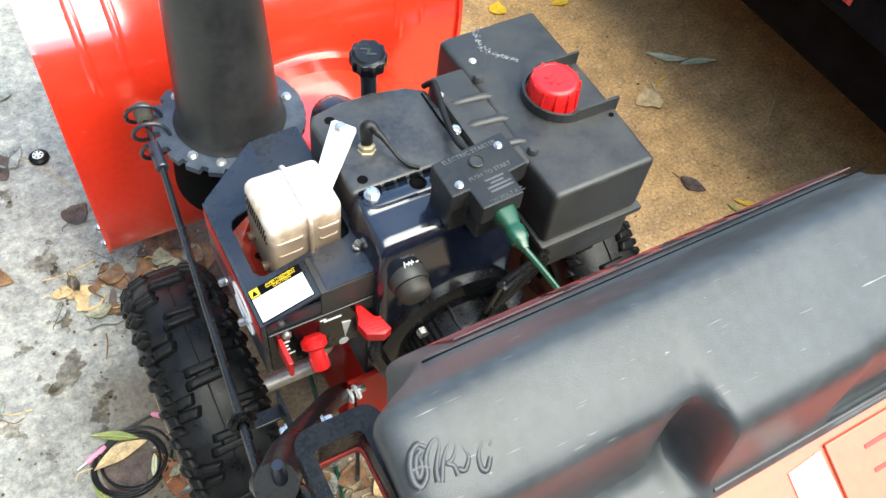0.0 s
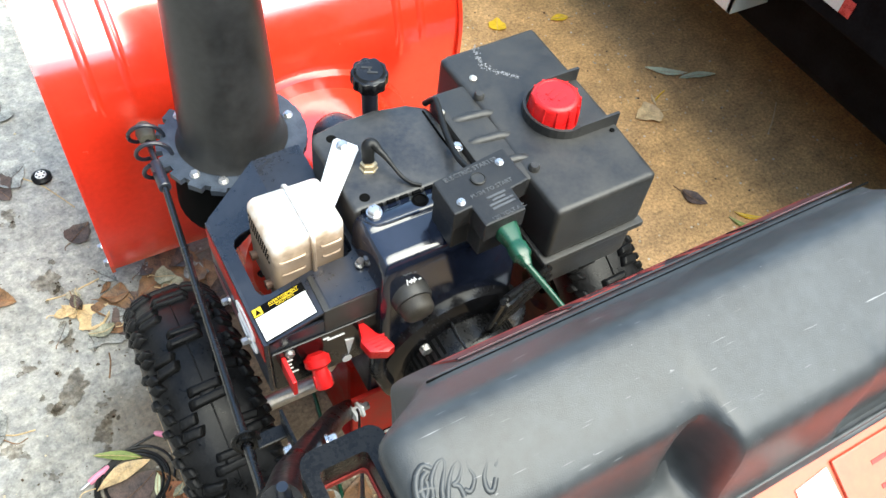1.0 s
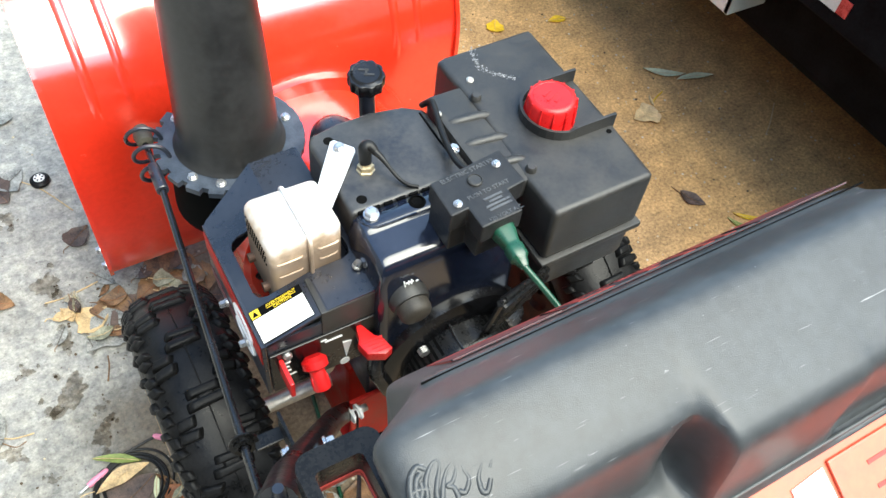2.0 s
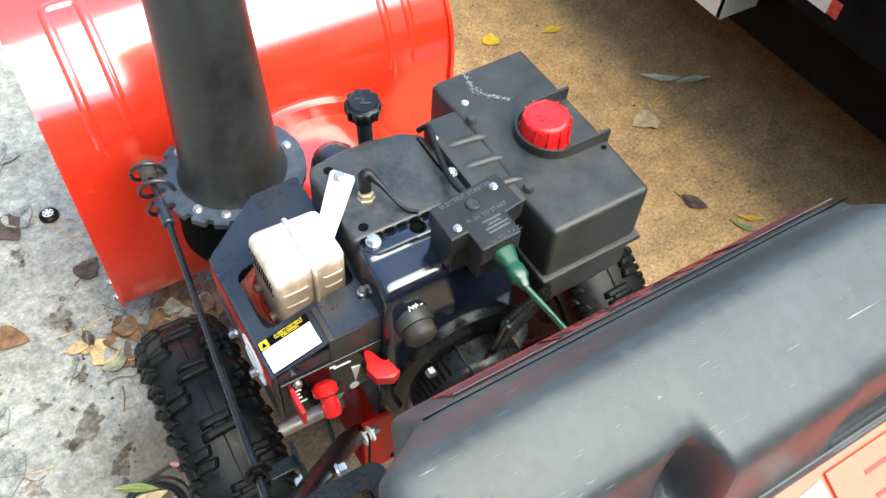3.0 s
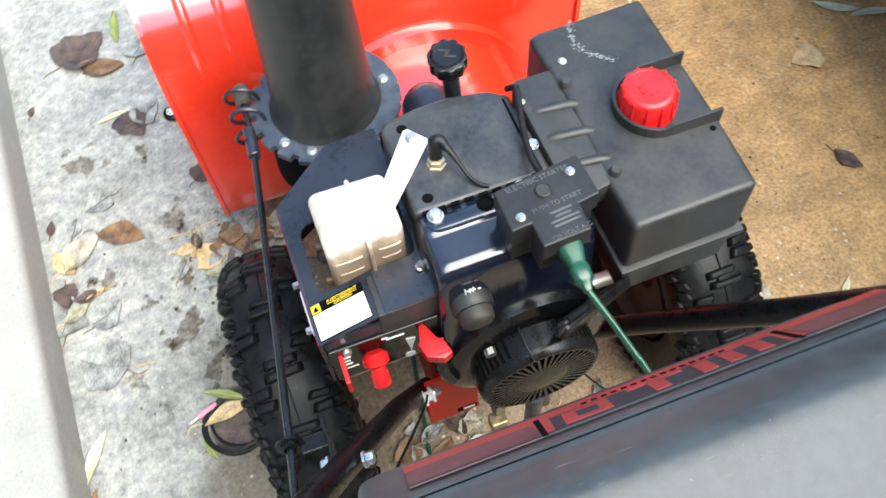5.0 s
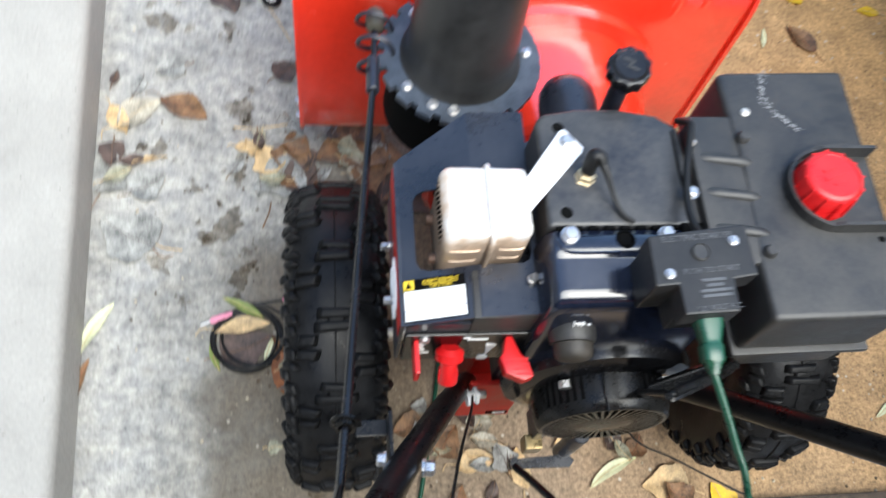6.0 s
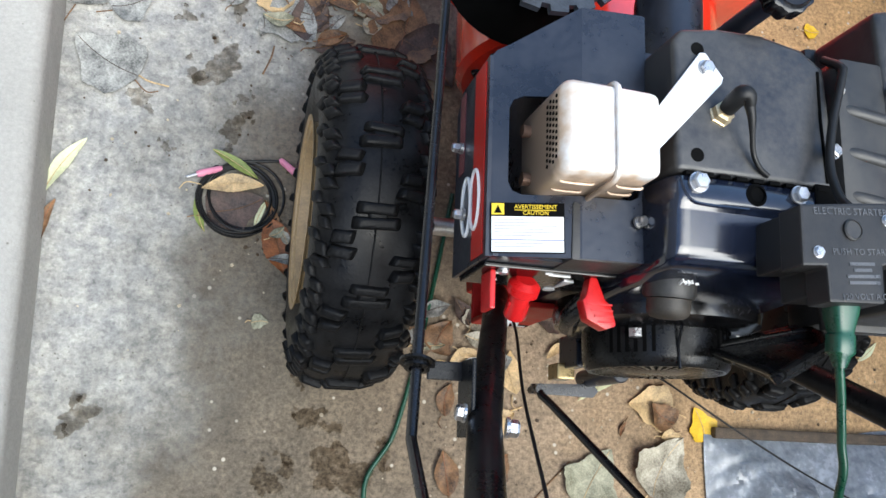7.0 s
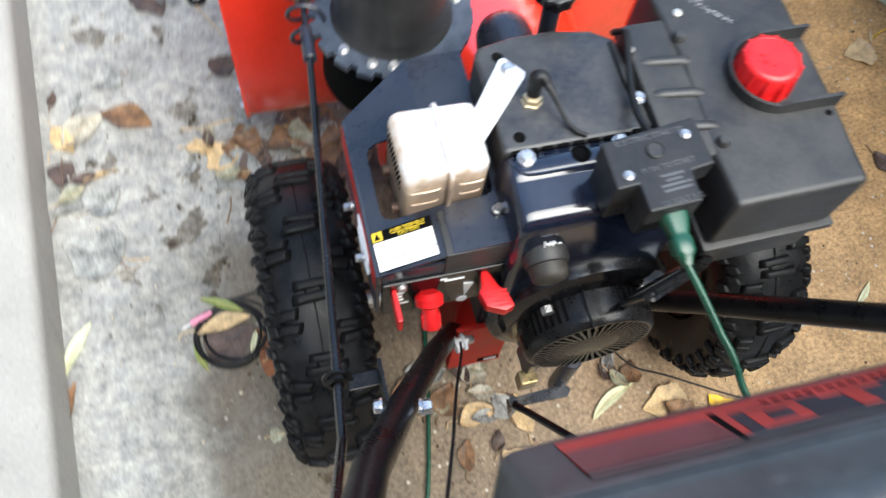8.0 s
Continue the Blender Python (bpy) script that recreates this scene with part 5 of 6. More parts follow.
part("edge_groove", tube([(-0.122, -0.2908, 0.8570), (0.0, -0.2908, 0.8570), (0.170, -0.2908, 0.8570)], 0.0006, 6), SEAM, hood, "dark parting groove")
# embossed emblem of plain strokes on the top
def top_height(y):
    """Height of the hood's skin at y, along its plain middle."""
    for (y0, z0), (y1, z1) in zip(BASE[8:14], BASE[9:15]):
        if y1 <= y <= y0:
            return z0 + (z1 - z0) * (y - y0) / (y1 - y0)
    return 0.87


def on_hood(u, v):
    """Place on the top, u along and v across the emblem, each 0 to 1."""
    x = -0.1485 + 0.0345 * u - 0.0095 * v
    y = -0.3265 - 0.0080 * u - 0.0185 * v
    return (x, y, top_height(y) - 0.0019)


for stroke in ([(0.20, 0.28), (0.10, 0.20), (0.03, 0.34), (0.02, 0.62), (0.08, 0.90), (0.16, 0.98), (0.22, 0.80), (0.20, 0.50), (0.26, 0.22), (0.33, 0.16), (0.36, 0.30), (0.33, 0.70), (0.36, 0.96)],
               [(0.14, 0.34), (0.09, 0.44), (0.09, 0.66), (0.13, 0.82), (0.16, 0.66), (0.14, 0.50)],
               [(0.04, 0.66), (0.14, 0.62), (0.24, 0.66)],
               [(0.40, 0.98), (0.41, 0.60), (0.46, 0.34), (0.52, 0.26), (0.56, 0.40), (0.52, 0.60), (0.46, 0.66), (0.54, 0.72), (0.60, 0.92)],
               [(0.66, 0.06), (0.60, 0.20), (0.66, 0.44), (0.72, 0.62), (0.68, 0.84), (0.60, 0.80)],
               [(0.70, 0.14), (0.78, 0.02), (0.86, 0.06), (0.88, 0.34), (0.84, 0.62), (0.88, 0.88), (0.95, 0.92), (0.99, 0.70)],
               [(0.76, 0.40), (0.88, 0.36), (1.00, 0.40)],
               [(0.92, 0.12), (0.98, 0.08), (1.02, 0.22), (0.98, 0.50)]):
    part("embossed_stroke", tube([on_hood(u, v) for u, v in stroke], 0.0015, 10, 6), BLACK_PANEL, hood, smooth=True)

# side loop of the panel and lever grip
part("panel_loop", with_hole(rounded(-0.1855, -0.42, -0.142, -0.283, 0.008), rounded(-0.1785, -0.405, -0.1535, -0.2945, 0.003), 0.802, 0.822), BLACK_CUP, blower, "black moulded loop with a rectangular opening")
part("loop_lining", with_hole(rounded(-0.1783, -0.4048, -0.1537, -0.2947, 0.003), rounded(-0.1774, -0.4038, -0.1546, -0.2956, 0.003), 0.799, 0.803), RED_FADED, blower, "red inner edge of the loop")
part("lever_grip", tube([(-0.196, -0.268, 0.742), (-0.193, -0.285, 0.752), (-0.180, -0.31, 0.765), (-0.160, -0.345, 0.775)], 0.0115, 14, 5), BLACK_CUP, blower, "black grip lever", smooth=True)
part("lever_peg", lathe([(0.0045, 0), (0.004, 0.8), (0.003, 1)], (-0.1925, -0.285, 0.755), (-0.193, -0.281, 0.79), 12), BLACK_SHEET, blower, smooth=True)

# rear control plate below the hood
mp = plane_matrix((0.06, -0.3925, 0.7875), (1, 0, 0), (0, 0.35, 0.18))
plate = part("rear_control_plate", box((-0.20, -0.16, -0.003), (0.16, 0.006, 0.0), 0.001, m=mp), ORANGE, blower, "orange-red painted rear control plate")
part("raised_label", box((0.016, -0.10, 0.0), (0.15, -0.008, 0.0025), 0.0015, m=mp), ORANGE, plate, "orange-red raised instruction plate")
for i, (y, w) in enumerate(((-0.020, 0.05), (-0.034, 0.03), (-0.05, 0.05))):
    part("text_bar", box((0.04, y - 0.0012, 0.0025), (0.04 + w, y + 0.0012, 0.0029), m=mp), RED_FADED, plate)
part("selector_label", prism([(-0.012, -0.012), (0.012, -0.010), (0.014, -0.045), (-0.012, -0.045)], 0.0, 0.0012, m=mp), SILVER, plate, "silver selector label")
part("selector_label", prism([(-0.062, -0.030), (-0.022, -0.022), (-0.020, -0.040), (-0.060, -0.05)], 0.0, 0.0012, m=mp), WHITE, plate, "white selector label")
part("selector_slot", box((-0.05, -0.044, 0.0012), (-0.026, -0.032, 0.002), m=mp), SEAM, plate)

# ---- green extension cord ----
cord = thing("extension_cord", "green extension cord plugged into the starter box", "extension cord")
part("cord", tube([(0.087, -0.118, 0.617), (0.0872, -0.126, 0.6155), (0.0945, -0.147, 0.606), (0.104, -0.175, 0.592), (0.114, -0.207, 0.575), (0.135, -0.28, 0.50), (0.14, -0.40, 0.22), (0.08, -0.47, 0.006), (-0.06, -0.40, 0.0045), (-0.122, -0.254, 0.0045), (-0.086, -0.170, 0.0045), (-0.057, -0.050, 0.0045), (-0.041, 0.035, 0.0045), (-0.02, 0.16, 0.0045)], 0.0031, 10, 8), GREEN, cord, smooth=True)
mpl = plane_matrix((0.0880, -0.0955, 0.6190), (1, -0.03, 0), (-0.03, -1.0, -0.10))
bm = bmesh.new()
rows = []
for v, w, d in ((-0.022, 0.0118, 0.0090), (-0.014, 0.0118, 0.0095), (-0.004, 0.0104, 0.0088), (0.006, 0.0078, 0.0075), (0.009, 0.0074, 0.0072), (0.0105, 0.0086, 0.0078), (0.022, 0.0086, 0.0078), (0.0245, 0.0062, 0.006), (0.032, 0.0036, 0.0036)):
    rows.append([bm.verts.new(mpl @ Vector((w * math.copysign(abs(math.cos(a)) ** 0.6, math.cos(a)), v, d * math.copysign(abs(math.sin(a)) ** 0.6, math.sin(a))))) for a in [2 * math.pi * i / 24 for i in range(24)]])
for a, b in zip(rows, rows[1:]):
    for i in range(24):
        bm.faces.new((a[i], a[(i + 1) % 24], b[(i + 1) % 24], b[i]))
bm.faces.new(rows[0])
bm.faces.new(rows[-1][::-1])
plug_body = part("plug", bm, GREEN, cord, "green moulded plug", smooth=True)
part("strain_hole", box((-0.004, 0.014, 0.0070), (0.003, 0.018, 0.0081), m=mpl), SEAM, plug_body)
for w in (-0.0055, 0.0055):
    part("plug_rib", tube([mpl @ Vector((w * 1.3, -0.019, 0.0080)), mpl @ Vector((w, -0.004, 0.0088)), mpl @ Vector((w * 0.6, 0.008, 0.0072))], 0.0018, 6, 3), GREEN, plug_body, smooth=True)

# ---- audio cable coiled on the slab ----
coil = thing("audio_cable", "coiled thin black cable with pink plugs among leaves", "cable")
rnd = random.Random(4)
pts = []
for i in range(100):
    a = i / 100 * 2 * math.pi * 5 + 2.2
    r = 0.047 + 0.007 * math.sin(a * 0.37 + 1) + 0.003 * math.sin(a * 1.7)
    pts.append((-0.309 + r * 1.02 * math.cos(a), 0.120 + r * 0.98 * math.sin(a), 0.003 + 0.004 * (i / 100) + 0.002 * math.sin(a * 0.9)))
pts = [(-0.357, 0.151, 0.005)] + pts + [(-0.27, 0.176, 0.006), (-0.252, 0.176, 0.006)]
part("loop", tube(pts, 0.0019, 6, 3), CABLE_BLACK, coil, smooth=True)
for p0, p1 in (((-0.335, 0.158, 0.006), (-0.366, 0.146, 0.006)), ((-0.262, 0.1795, 0.006), (-0.236, 0.160, 0.006))):
    pl = part("plug", lathe([(0.0028, 0), (0.0042, 0.12), (0.005, 0.8), (0.0042, 1.0)], p0, p1, 14), PINK, coil, "pink plug sleeve", smooth=True)
    d = (Vector(p1) - Vector(p0)).normalized()
    part("tip", lathe([(0.0018, 0), (0.0018, 0.85), (0.0006, 1.0)], Vector(p1), Vector(p1) + d * 0.016, 10), STEEL, pl, "metal plug tip")
disc = thing("toy_wheel", "small black wheel with a white spoked hub on the slab", "wheel", (-0.289, 0.751, 0.0))
part("tyre", lathe([(0.0, 0), (0.014, 0), (0.0175, 0.3), (0.0175, 0.7), (0.013, 1.0), (0.0, 1.0)], (0, 0, 0.0), (0, 0, 0.012), 28), RUBBER, disc, smooth=True)
hub = part("hub", lathe([(0.0, 0), (0.0100, 0), (0.0092, 1), (0.0, 1)], (0, 0, 0.0122), (0, 0, 0.0138), 24), WHITE, disc, "white hub")
for i in range(6):
    a = i * math.pi / 3
    part("spoke_gap", cyl((0.0065 * math.cos(a), 0.0065 * math.sin(a), 0.0138), (0.0065 * math.cos(a), 0.0065 * math.sin(a), 0.0142), 0.0018, 8), SEAM, hub)

# ---- grey plastic sheet ----
bm = bmesh.new()
n = 150
noise.seed_set(7)
grid = []
for i in range(n + 1):
    row = []
    for j in range(n + 1):
        u, v = i / n, j / n
        x = 0.366 + u * 0.75 + 0.012 * noise.noise(Vector((v * 6, 3, 1)))
        y = -0.155 - v * 0.75 + 0.01 * noise.noise(Vector((u * 6, 7, 2))) + 0.03 * u
        edge = min(1, 6 * u, 6 * (1 - u), 8 * v, 6 * (1 - v))
        rough = max(0.4, 1.6 - 4 * u)
        z = 0.004 + edge * (0.022 + 0.030 * abs(noise.noise(Vector((u * 4, v * 9, 0)))) + rough * 0.026 * abs(noise.noise(Vector((u * 13 + v * 9, v * 15, 5)))) + rough * 0.024 * abs(noise.noise(Vector((u * 34 + v * 14, v * 26 + u * 9, 9)))) + 0.008 * abs(noise.noise(Vector((u * 60 - v * 25, v * 44 + u * 30, 3)))))
        row.append(bm.verts.new((x, y, max(z, 0.003))))
    grid.append(row)
for a, b in zip(grid, grid[1:]):
    for j in range(n):
        bm.faces.new((a[j], b[j], b[j + 1], a[j + 1]))
bmesh.ops.solidify(bm, geom=bm.faces[:], thickness=0.002)
tagged(part("plastic_sheet", bm, BAG, smooth=True), "crumpled grey-blue plastic sheet lying on the slab", "plastic sheet")

bm = box((0.378, -0.160, 0.0), (1.05, -0.144, 0.016), 0.004)
tagged(part("timber_batten", bm, material("weathered_timber", (0.06, 0.043, 0.030), 0.8, 0.0, 0.4, 60, second=(0.12, 0.088, 0.06), bump=0.4)), "weathered grey-brown timber batten beside a plastic sheet", "batten")

# ---- trailer parked alongside ----
trailer = thing("trailer", "black framed trailer with reflective tape parked alongside", "trailer", (0, 0, 0))
part("side_beam", box((0.885, -2.2, 0.418), (0.935, 2.2, 0.53), 0.004), TRAILER_BLACK, trailer, "black steel side beam")
part("deck", box((0.90, -2.2, 0.46), (2.7, 2.2, 0.56), 0.004), TRAILER_BLACK, trailer, "dark trailer deck")
part("side_beam", box((2.66, -2.2, 0.395), (2.71, 2.2, 0.50), 0.004), TRAILER_BLACK, trailer, "black steel side beam")
tape = part("reflective_tape", box((0.8825, 0.145, 0.445), (0.8847, 0.75, 0.472)), material("red_reflector", (0.5, 0.06, 0.05), 0.3, 0.0, 0.3, 60), trailer, "red and white reflective tape")
part("white_section", box((0.8815, 0.165, 0.445), (0.8824, 0.225, 0.472)), TRAILER_WHITE, tape, "white tape section")
part("white_rail", box((0.872, -2.2, 0.545), (0.899, 2.2, 0.60), 0.004), TRAILER_WHITE, trailer, "white top rail")
# unseen upper body, added to shade the ground next to the trailer
part("body", box((0.905, -2.2, 0.602), (2.7, 2.2, 1.08), 0.02), TRAILER_WHITE, trailer, "unseen plain white body side added to shade the ground")
part("white_skirt", join(box((0.893, 0.355, 0.300), (0.905, 1.6, 0.36), 0.002), box((0.893, 0.355, 0.300), (1.10, 0.367, 0.40), 0.002)), TRAILER_WHITE, trailer, "white corner skirt")
for x in (1.05, 2.30):
    wheel_tyre = part("tyre", lathe([(0.12, 0), (0.215, 0.02), (0.236, 0.14), (0.2445, 0.4), (0.2445, 0.6), (0.236, 0.86), (0.215, 0.98), (0.12, 1)], (x, -1.15, 0.245), (x + 0.18, -1.15, 0.245), 56), RUBBER, trailer, "black trailer tyre", smooth=True)
    part("wheel_disc", lathe([(0.0, 0.35), (0.05, 0.3), (0.10, 0.38), (0.125, 0.12), (0.125, 0.9), (0.0, 0.9)], (x, -1.15, 0.245), (x + 0.18, -1.15, 0.245), 40), TRAILER_BLACK, wheel_tyre, "dark wheel disc", smooth=True)
part("axle", cyl((1.2, -1.15, 0.245), (2.4, -1.15, 0.245), 0.025, 16), TRAILER_BLACK, trailer)
# two black blocks, added in place of the deep shade under the deck
part("under_shade_box", box((0.985, -2.0, 0.235), (2.5, 2.1, 0.458), 0.02), TRAILER_BLACK, trailer, "black box added under the deck for deep shade")
part("under_shade_block", box((1.30, -0.8, 0.03), (2.4, 2.1, 0.236), 0.02), TRAILER_BLACK, trailer, "black block added under the trailer for deep shade")
# unseen panels on the far side and ends, added to stop light underneath
part("far_light_block", box((2.66, -2.2, 0.01), (2.7, 2.2, 0.50), 0.003), TRAILER_BLACK, trailer, "unseen black far side panel added to block light")
part("end_light_block", box((1.0, 2.17, 0.05), (2.7, 2.2, 0.50), 0.003), TRAILER_BLACK, trailer)
part("end_light_block", box((1.0, -2.2, 0.05), (2.7, -2.17, 0.50), 0.003), TRAILER_BLACK, trailer)
part("jack_leg", cyl((1.6, 2.0, 0.0), (1.6, 2.0, 0.5), 0.03, 16), TRAILER_BLACK, trailer)


# ---- leaves ----
def leaf(x, y, size, kind, tone, turn, curl=0.25, z=0.002, label="", tip=0.0):
    """One fallen leaf; kind: broad (rounded triangular), slim (willow), oval."""
    rnd = random.Random(int((x * 7919 + y * 104729) * 1000))
    n, w = 22, 8
    shape = {"broad": lambda t: 0.50 * math.sin(math.pi * t ** 0.62) ** 0.8 * (1 - 0.25 * t), "slim": lambda t: 0.10 * math.sin(math.pi * t) ** 0.8, "lance": lambda t: 0.15 * math.sin(math.pi * t) ** 0.9, "oval": lambda t: 0.27 * math.sin(math.pi * t ** 0.85) ** 0.9}[kind]
    bm = bmesh.new()
    layers = []
    ph, bend = rnd.uniform(0, 6), rnd.uniform(-0.12, 0.12)
    for lift in (0.0, 0.0007):
        rows = []
        for i in range(n + 1):
            t = i / n
            hw = shape(min(max(t, 0.004), 0.996)) * size * (1 + 0.05 * math.sin(t * 11 + ph) + 0.035 * math.sin(t * 60 + ph) + (0.08 * math.sin(t * 17 + 2 * ph) if kind == "broad" else 0))
            rows.append([])
            for j in range(w + 1):
                s = 2 * j / w - 1
                zz = curl * size * (0.16 * s * s * (hw / size * 2.2) + 0.11 * (2 * t - 1) ** 2 + 0.06 * math.sin(5 * t + ph + 2 * s)) + 0.02 * size * abs(s) + 0.05 * curl * size * noise.noise(Vector((t * 4 + ph, s * 2, ph)))
                rows[-1].append(bm.verts.new((size * (t - 0.5), s * hw + bend * size * (2 * t - 1) ** 2, max(0.0, zz) + lift)))
        layers.append(rows)
    for rows, flip in zip(layers, (True, False)):
        for a, b in zip(rows, rows[1:]):
            for j in range(w):
                f = (a[j], b[j], b[j + 1], a[j + 1])
                bm.faces.new(f[::-1] if flip else f)
    lo, hi = layers
    for i in range(n):
        for j in (0, w):
            bm.faces.new((lo[i][j], lo[i + 1][j], hi[i + 1][j], hi[i][j]))
    ob = part("leaf", bm, LEAF[tone], None, "", smooth=True)
    low = min(v.co.z for v in ob.data.vertices)
    ob.matrix_basis = pose(x, y, z - low, tip, 0, turn)
    words = {"broad": "broad fallen leaf", "slim": "narrow willow leaf", "lance": "lance-shaped fallen leaf", "oval": "oval fallen leaf"}[kind]
    adj = {"brown": "curled brown", "rusty": "rusty orange", "dark": "dark wet", "grey": "weathered grey", "tan": "dry tan", "yellow": "bright yellow", "green": "yellow-green", "pale": "pale green", "buff": "bleached buff", "sage": "faded grey-green"}[tone]
    tagged(ob, label or f"{adj} {words} on the concrete", "leaf", "fallen leaves")
    part("midrib", tube([(size * (t - 0.5), bend * size * (2 * t - 1) ** 2, 0.0012 + max(0, curl * size * (0.11 * (2 * t - 1) ** 2 + 0.06 * math.sin(5 * t + ph)))) for t in (0.02, 0.2, 0.4, 0.6, 0.8, 0.95)], 0.0005, 5, 2), LEAF[{"brown": "rusty", "dark": "brown", "grey": "dark", "rusty": "brown"}.get(tone, "tan")], ob)
    if kind != "slim":
        part("stem", tube([(-size * 0.5, 0, 0.0012), (-size * 0.72, size * 0.05, 0.0012), (-size * 0.84, size * 0.1 * bend * 8, 0.0012)], 0.0008, 6, 3), LEAF["brown" if tone in ("brown", "dark", "rusty", "grey") else "tan"], ob)
    return ob


for spec in (
    (-0.498, 0.290, 0.095, "broad", "grey", 150, 0.1), (-0.470, 0.375, 0.06, "broad", "grey", 30, 0.3), (-0.535, 0.40, 0.08, "broad", "grey", 80, 0.2), (-0.50, 0.512, 0.085, "oval", "buff", 40, 0.4),
    (-0.527, 0.495, 0.06, "oval", "tan", -60, 0.5), (-0.423, 0.522, 0.085, "oval", "brown", -25, 0.5), (-0.455, 0.60, 0.05, "broad", "grey", 200, 0.3), (-0.50, 0.565, 0.045, "oval", "grey", 70, 0.3),
    (-0.273, 0.387, 0.085, "broad", "grey", 200, 0.2), (-0.235, 0.392, 0.06, "broad", "dark", 10, 0.3), (-0.29, 0.425, 0.06, "broad", "tan", 120, 0.3), (-0.245, 0.435, 0.07, "broad", "brown", 60, 0.3),
    (-0.158, 0.45, 0.12, "broad", "brown", 200, 0.3), (-0.10, 0.40, 0.11, "broad", "brown", 80, 0.3), (-0.20, 0.36, 0.06, "oval", "dark", 20, 0.3), (-0.06, 0.36, 0.10, "broad", "dark", -40, 0.3),
    (-0.254, 0.060, 0.078, "oval", "rusty", -71, 0.3), (-0.262, 0.095, 0.06, "slim", "brown", 110, 0.5), (-0.312, 0.106, 0.075, "broad", "dark", 20, 0.12), (-0.320, 0.138, 0.080, "lance", "tan", 9, 0.15, 0.0095), (-0.282, 0.102, 0.042, "slim", "pale", 72, 0.1),
    (-0.318, 0.166, 0.070, "slim", "green", -29, 0.1, 0.0095), (-0.360, 0.099, 0.06, "slim", "green", 100, 0.1),
    (0.283, -0.118, 0.07, "broad", "tan", 170, 0.3), (0.364, -0.140, 0.050, "broad", "yellow", 110, 0.2), (0.195, -0.219, 0.09, "broad", "sage", 60, 0.25), (0.300, -0.200, 0.095, "broad", "buff", 60, 0.7),
    (-0.02, -0.125, 0.045, "oval", "brown", 80, 0.4), (0.07, -0.085, 0.06, "oval", "tan", 100, 0.3), (0.055, -0.15, 0.05, "broad", "tan", 20, 0.3), (-0.015, -0.22, 0.06, "oval", "brown", 100, 0.5), (0.055, -0.21, 0.045, "broad", "brown", 60, 0.3),
    (-0.03, -0.04, 0.05, "broad", "brown", 60, 0.4), (0.01, -0.07, 0.06, "oval", "tan", 10, 0.4), (-0.085, -0.02, 0.045, "broad", "brown", 200, 0.4), (0.25, -0.06, 0.035, "broad", "brown", 60, 0.4), (0.205, -0.092, 0.085, "slim", "pale", 28, 0.2),
    (-0.364, 0.754, 0.07, "broad", "dark", -60, 0.2), (-0.335, 0.775, 0.06, "broad", "grey", 30, 0.2), (-0.40, 0.79, 0.06, "slim", "pale", 10, 0.1), (-0.269, -0.039, 0.022, "broad", "sage", 5, 0.05),
    (-0.262, 0.60, 0.05, "broad", "dark", 40, 0.4), (-0.545, 0.86, 0.025, "oval", "dark", 70, 0.3), (-0.542, 0.06, 0.07, "slim", "brown", 80, 0.4), (-0.53, 0.14, 0.09, "slim", "pale", 62, 0.2),
    (-0.43, 0.98, 0.11, "broad", "dark", 30, 0.4), (-0.36, 1.02, 0.09, "slim", "green", 85, 0.3), (-0.40, 0.92, 0.09, "oval", "brown", -20, 0.4), (-0.32, 0.95, 0.06, "broad", "grey", 70, 0.3),
    (0.865, 0.424, 0.062, "broad", "tan", 175, 0.3), (1.046, 0.479, 0.090, "slim", "pale", -14, 0.1), (0.988, 0.514, 0.095, "slim", "pale", -34, 0.2), (0.805, 0.195, 0.056, "oval", "dark", -65, 0.3), (0.875, 0.112, 0.055, "slim", "yellow", -40, 0.1), (0.85, 0.10, 0.06, "slim", "green", -60, 0.1),
    (0.721, 0.805, 0.045, "broad", "yellow", 60, 0.2), (0.868, 0.769, 0.045, "oval", "yellow", 170, 0.2), (0.631, 0.694, 0.05, "slim", "pale", 75, 0.2), (0.708, 0.696, 0.075, "oval", "brown", 125, 0.6), (0.60, 0.52, 0.03, "broad", "yellow", 0, 0.3), (0.905, 0.455, 0.035, "slim", "tan", 70, 0.1),
    (0.45, 0.02, 0.05, "slim", "pale", 100, 0.2), (0.44, -0.08, 0.07, "oval", "tan", 20, 0.4), (0.50, -0.05, 0.06, "slim", "green", 60, 0.4), (0.66, -0.02, 0.05, "slim", "pale", 40, 0.1),
):
    leaf(*spec)

# small broken leaves drifted against the housing and under the engine
rnd = random.Random(21)
for x0, y0, x1, y1, count in ((-0.34, 0.36, -0.10, 0.50, 26), (-0.02, -0.14, 0.16, 0.00, 12), (-0.13, -0.08, -0.03, 0.02, 6), (0.20, -0.16, 0.34, -0.03, 7), (0.42, -0.10, 0.56, 0.06, 6), (-0.27, 0.02, -0.24, 0.10, 3), (-0.55, 0.36, -0.48, 0.62, 5)):
    for _ in range(count):
        leaf(rnd.uniform(x0, x1), rnd.uniform(y0, y1), rnd.uniform(0.022, 0.05), rnd.choice(("broad", "oval", "oval", "lance")), rnd.choice(("dark", "grey", "brown", "buff", "tan", "dark", "sage")), rnd.uniform(0, 360), rnd.uniform(0.3, 0.8), rnd.uniform(0.002, 0.008))

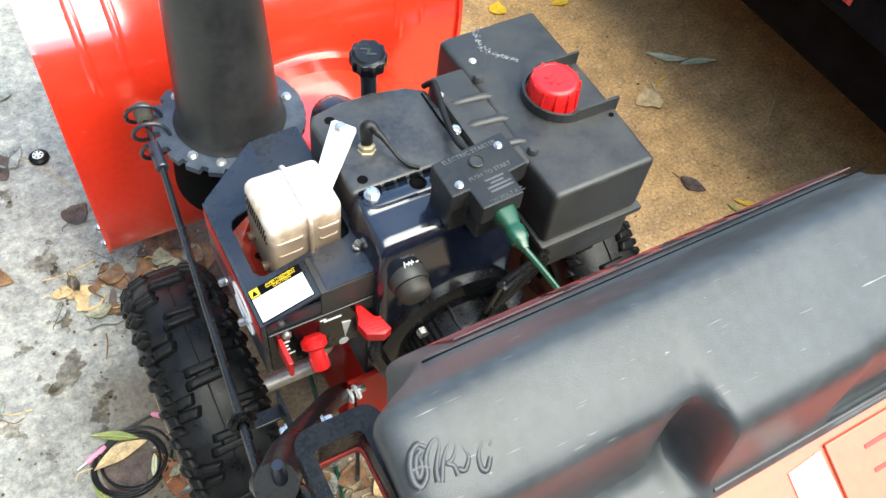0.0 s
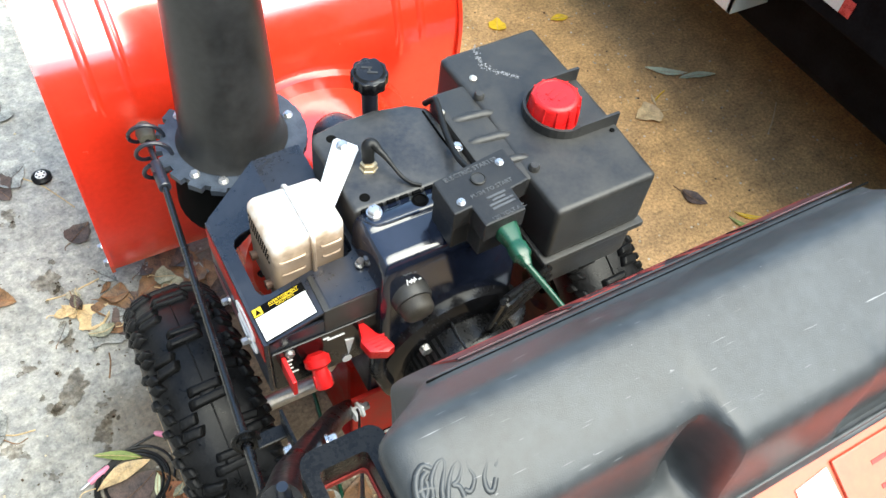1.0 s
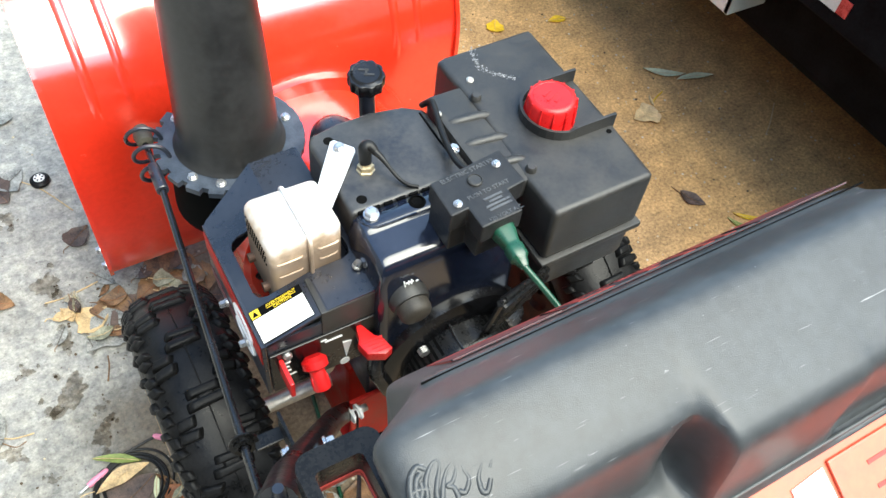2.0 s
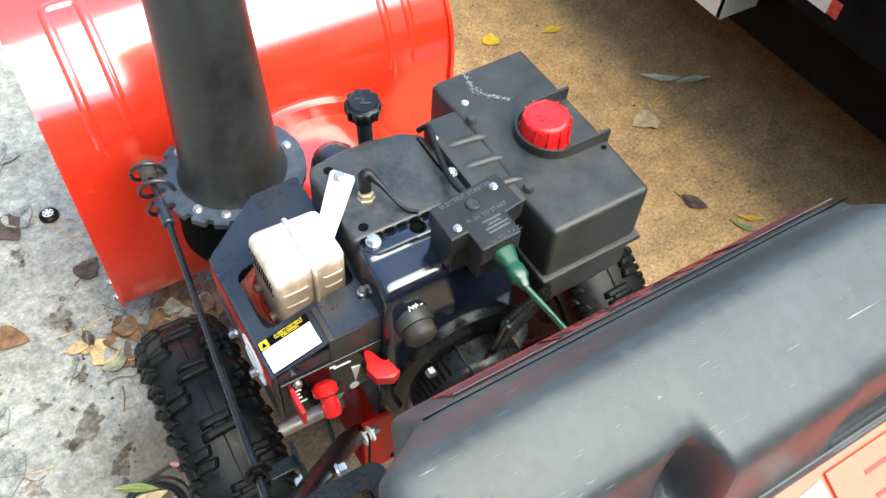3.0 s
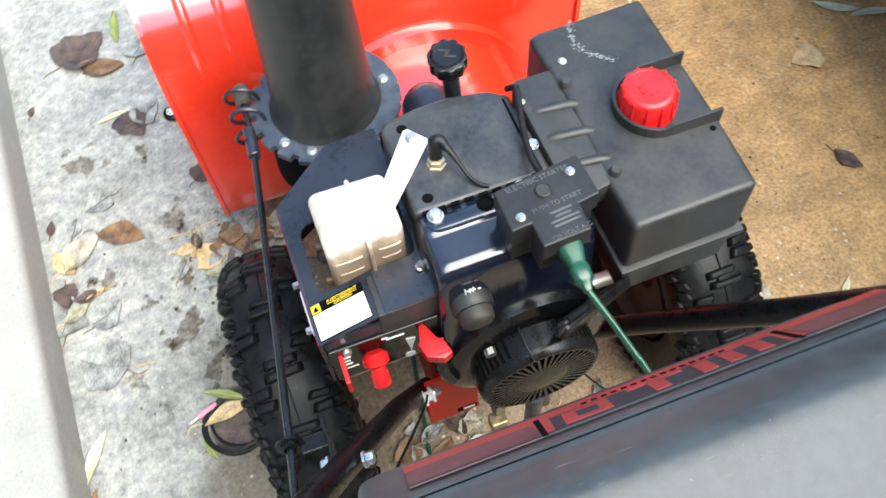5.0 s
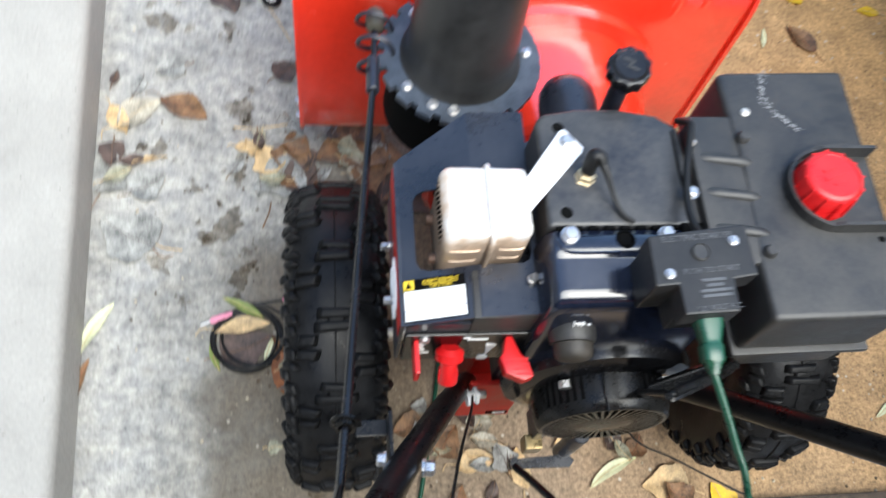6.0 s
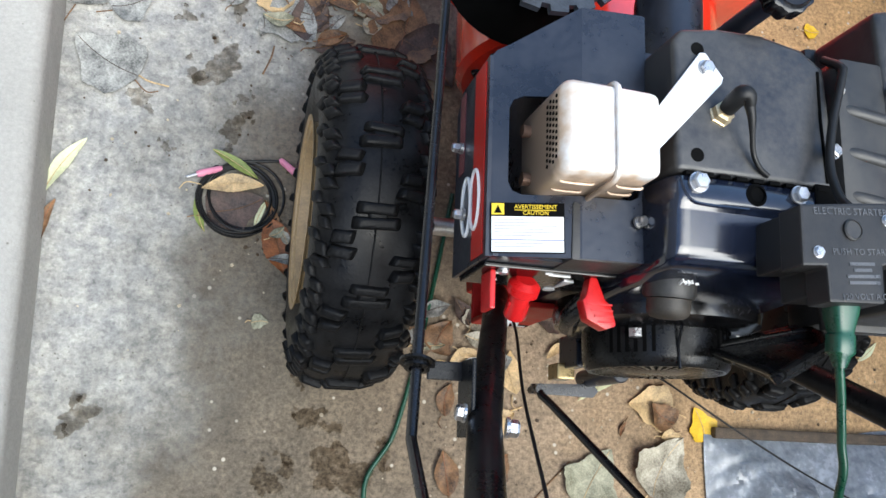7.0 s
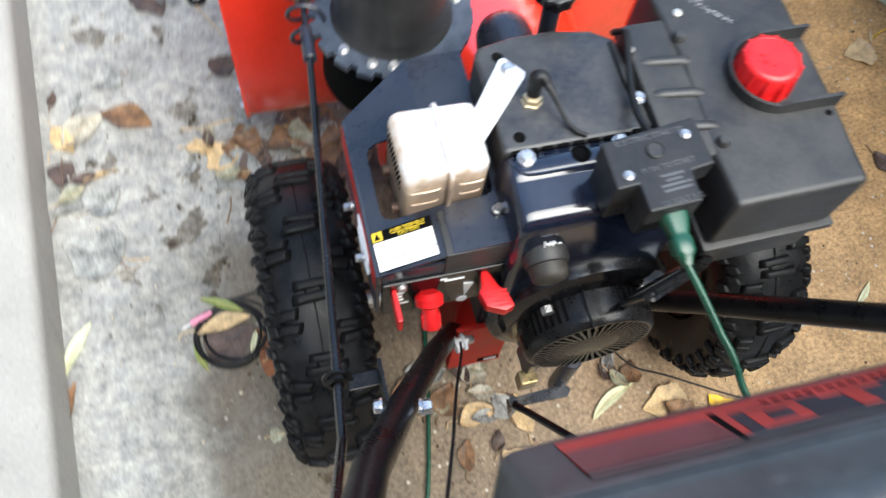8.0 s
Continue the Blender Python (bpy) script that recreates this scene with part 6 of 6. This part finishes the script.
# ---- straws, twigs and grit on the slab ----
def straw(p0, p1, r, tone, seed):
    """A dry stalk lying on the slab, slightly bent."""
    rnd = random.Random(seed)
    a, b = Vector((*p0, r)), Vector((*p1, r))
    side = Vector((b.y - a.y, a.x - b.x, 0)) * rnd.uniform(-0.08, 0.08)
    pts = [a, a.lerp(b, 0.35) + side, a.lerp(b, 0.7) + side * 0.6, b]
    ob = part("straw", tube(pts, r, 7, 4, radii=None), LEAF[tone], None, smooth=True)
    tagged(ob, "thin dry straw-coloured stalk lying on the concrete", "straw", "dry stalks")


for i, (p0, p1, r, tone) in enumerate((
    ((-0.346, 0.485), (-0.258, 0.492), 0.0013, "tan"), ((-0.33, 0.776), (-0.255, 0.662), 0.0011, "tan"), ((-0.455, 0.275), (-0.414, 0.264), 0.0011, "tan"),
    ((-0.283, 0.345), (-0.295, 0.301), 0.0012, "brown"), ((0.904, 0.448), (0.948, 0.469), 0.0014, "yellow"), ((1.078, 0.273), (1.159, 0.336), 0.0012, "tan"),
    ((-0.07, 0.47), (-0.02, 0.51), 0.0012, "tan"), ((0.02, -0.16), (0.09, -0.13), 0.0012, "tan"), ((-0.21, 0.63), (-0.17, 0.57), 0.0011, "brown"), ((0.10, -0.26), (0.16, -0.20), 0.0011, "brown"))):
    straw(p0, p1, r, tone, i)


def grit(name, label, mat, patches, seed):
    """Loose crumbs strewn over patches (x0, y0, x1, y1, count), as one mesh."""
    rnd = random.Random(seed)
    verts, faces = [], []
    for x0, y0, x1, y1, count in patches:
        for _ in range(count):
            x, y, r, turn = rnd.uniform(x0, x1), rnd.uniform(y0, y1), 0.0008 + 0.0024 * rnd.random() ** 2.5, rnd.uniform(0, 6.28)
            k = len(verts)
            ring = [(x + r * rnd.uniform(0.6, 1.3) * math.cos(turn + i * 1.2566), y + r * rnd.uniform(0.6, 1.3) * math.sin(turn + i * 1.2566)) for i in range(5)]
            verts += [(px, py, 0.0) for px, py in ring] + [(x + (px - x) * 0.6, y + (py - y) * 0.6, r * 0.7) for px, py in ring]
            faces += [(k + i, k + (i + 1) % 5, k + 5 + (i + 1) % 5, k + 5 + i) for i in range(5)] + [tuple(range(k + 5, k + 10))]
    me = bpy.data.meshes.new(name)
    me.from_pydata(verts, [], faces)
    me.materials.append(mat)
    tagged(new(name, me), label, "grit", kind="stuff")


grit("grit", "pale sand grains and chips on the stained concrete", material("pale_grit", (0.42, 0.36, 0.26), 0.8, 0.0, 0.4, 70), ((0.42, -0.15, 1.05, 0.95, 420), (-0.1, -0.35, 0.45, 0.05, 130), (-0.52, -0.1, -0.25, 0.9, 60)), 11)
grit("leaf_crumbs", "dark crumbs of leaf litter on the concrete", material("leaf_litter", (0.07, 0.045, 0.025), 0.8, 0.0, 0.5, 70), ((0.42, -0.15, 1.05, 0.95, 200), (-0.33, 0.33, -0.1, 0.52, 110), (-0.12, -0.25, 0.12, 0.0, 120), (-0.52, 0.1, -0.28, 0.95, 70), (-0.37, 0.04, -0.24, 0.17, 50)), 12)
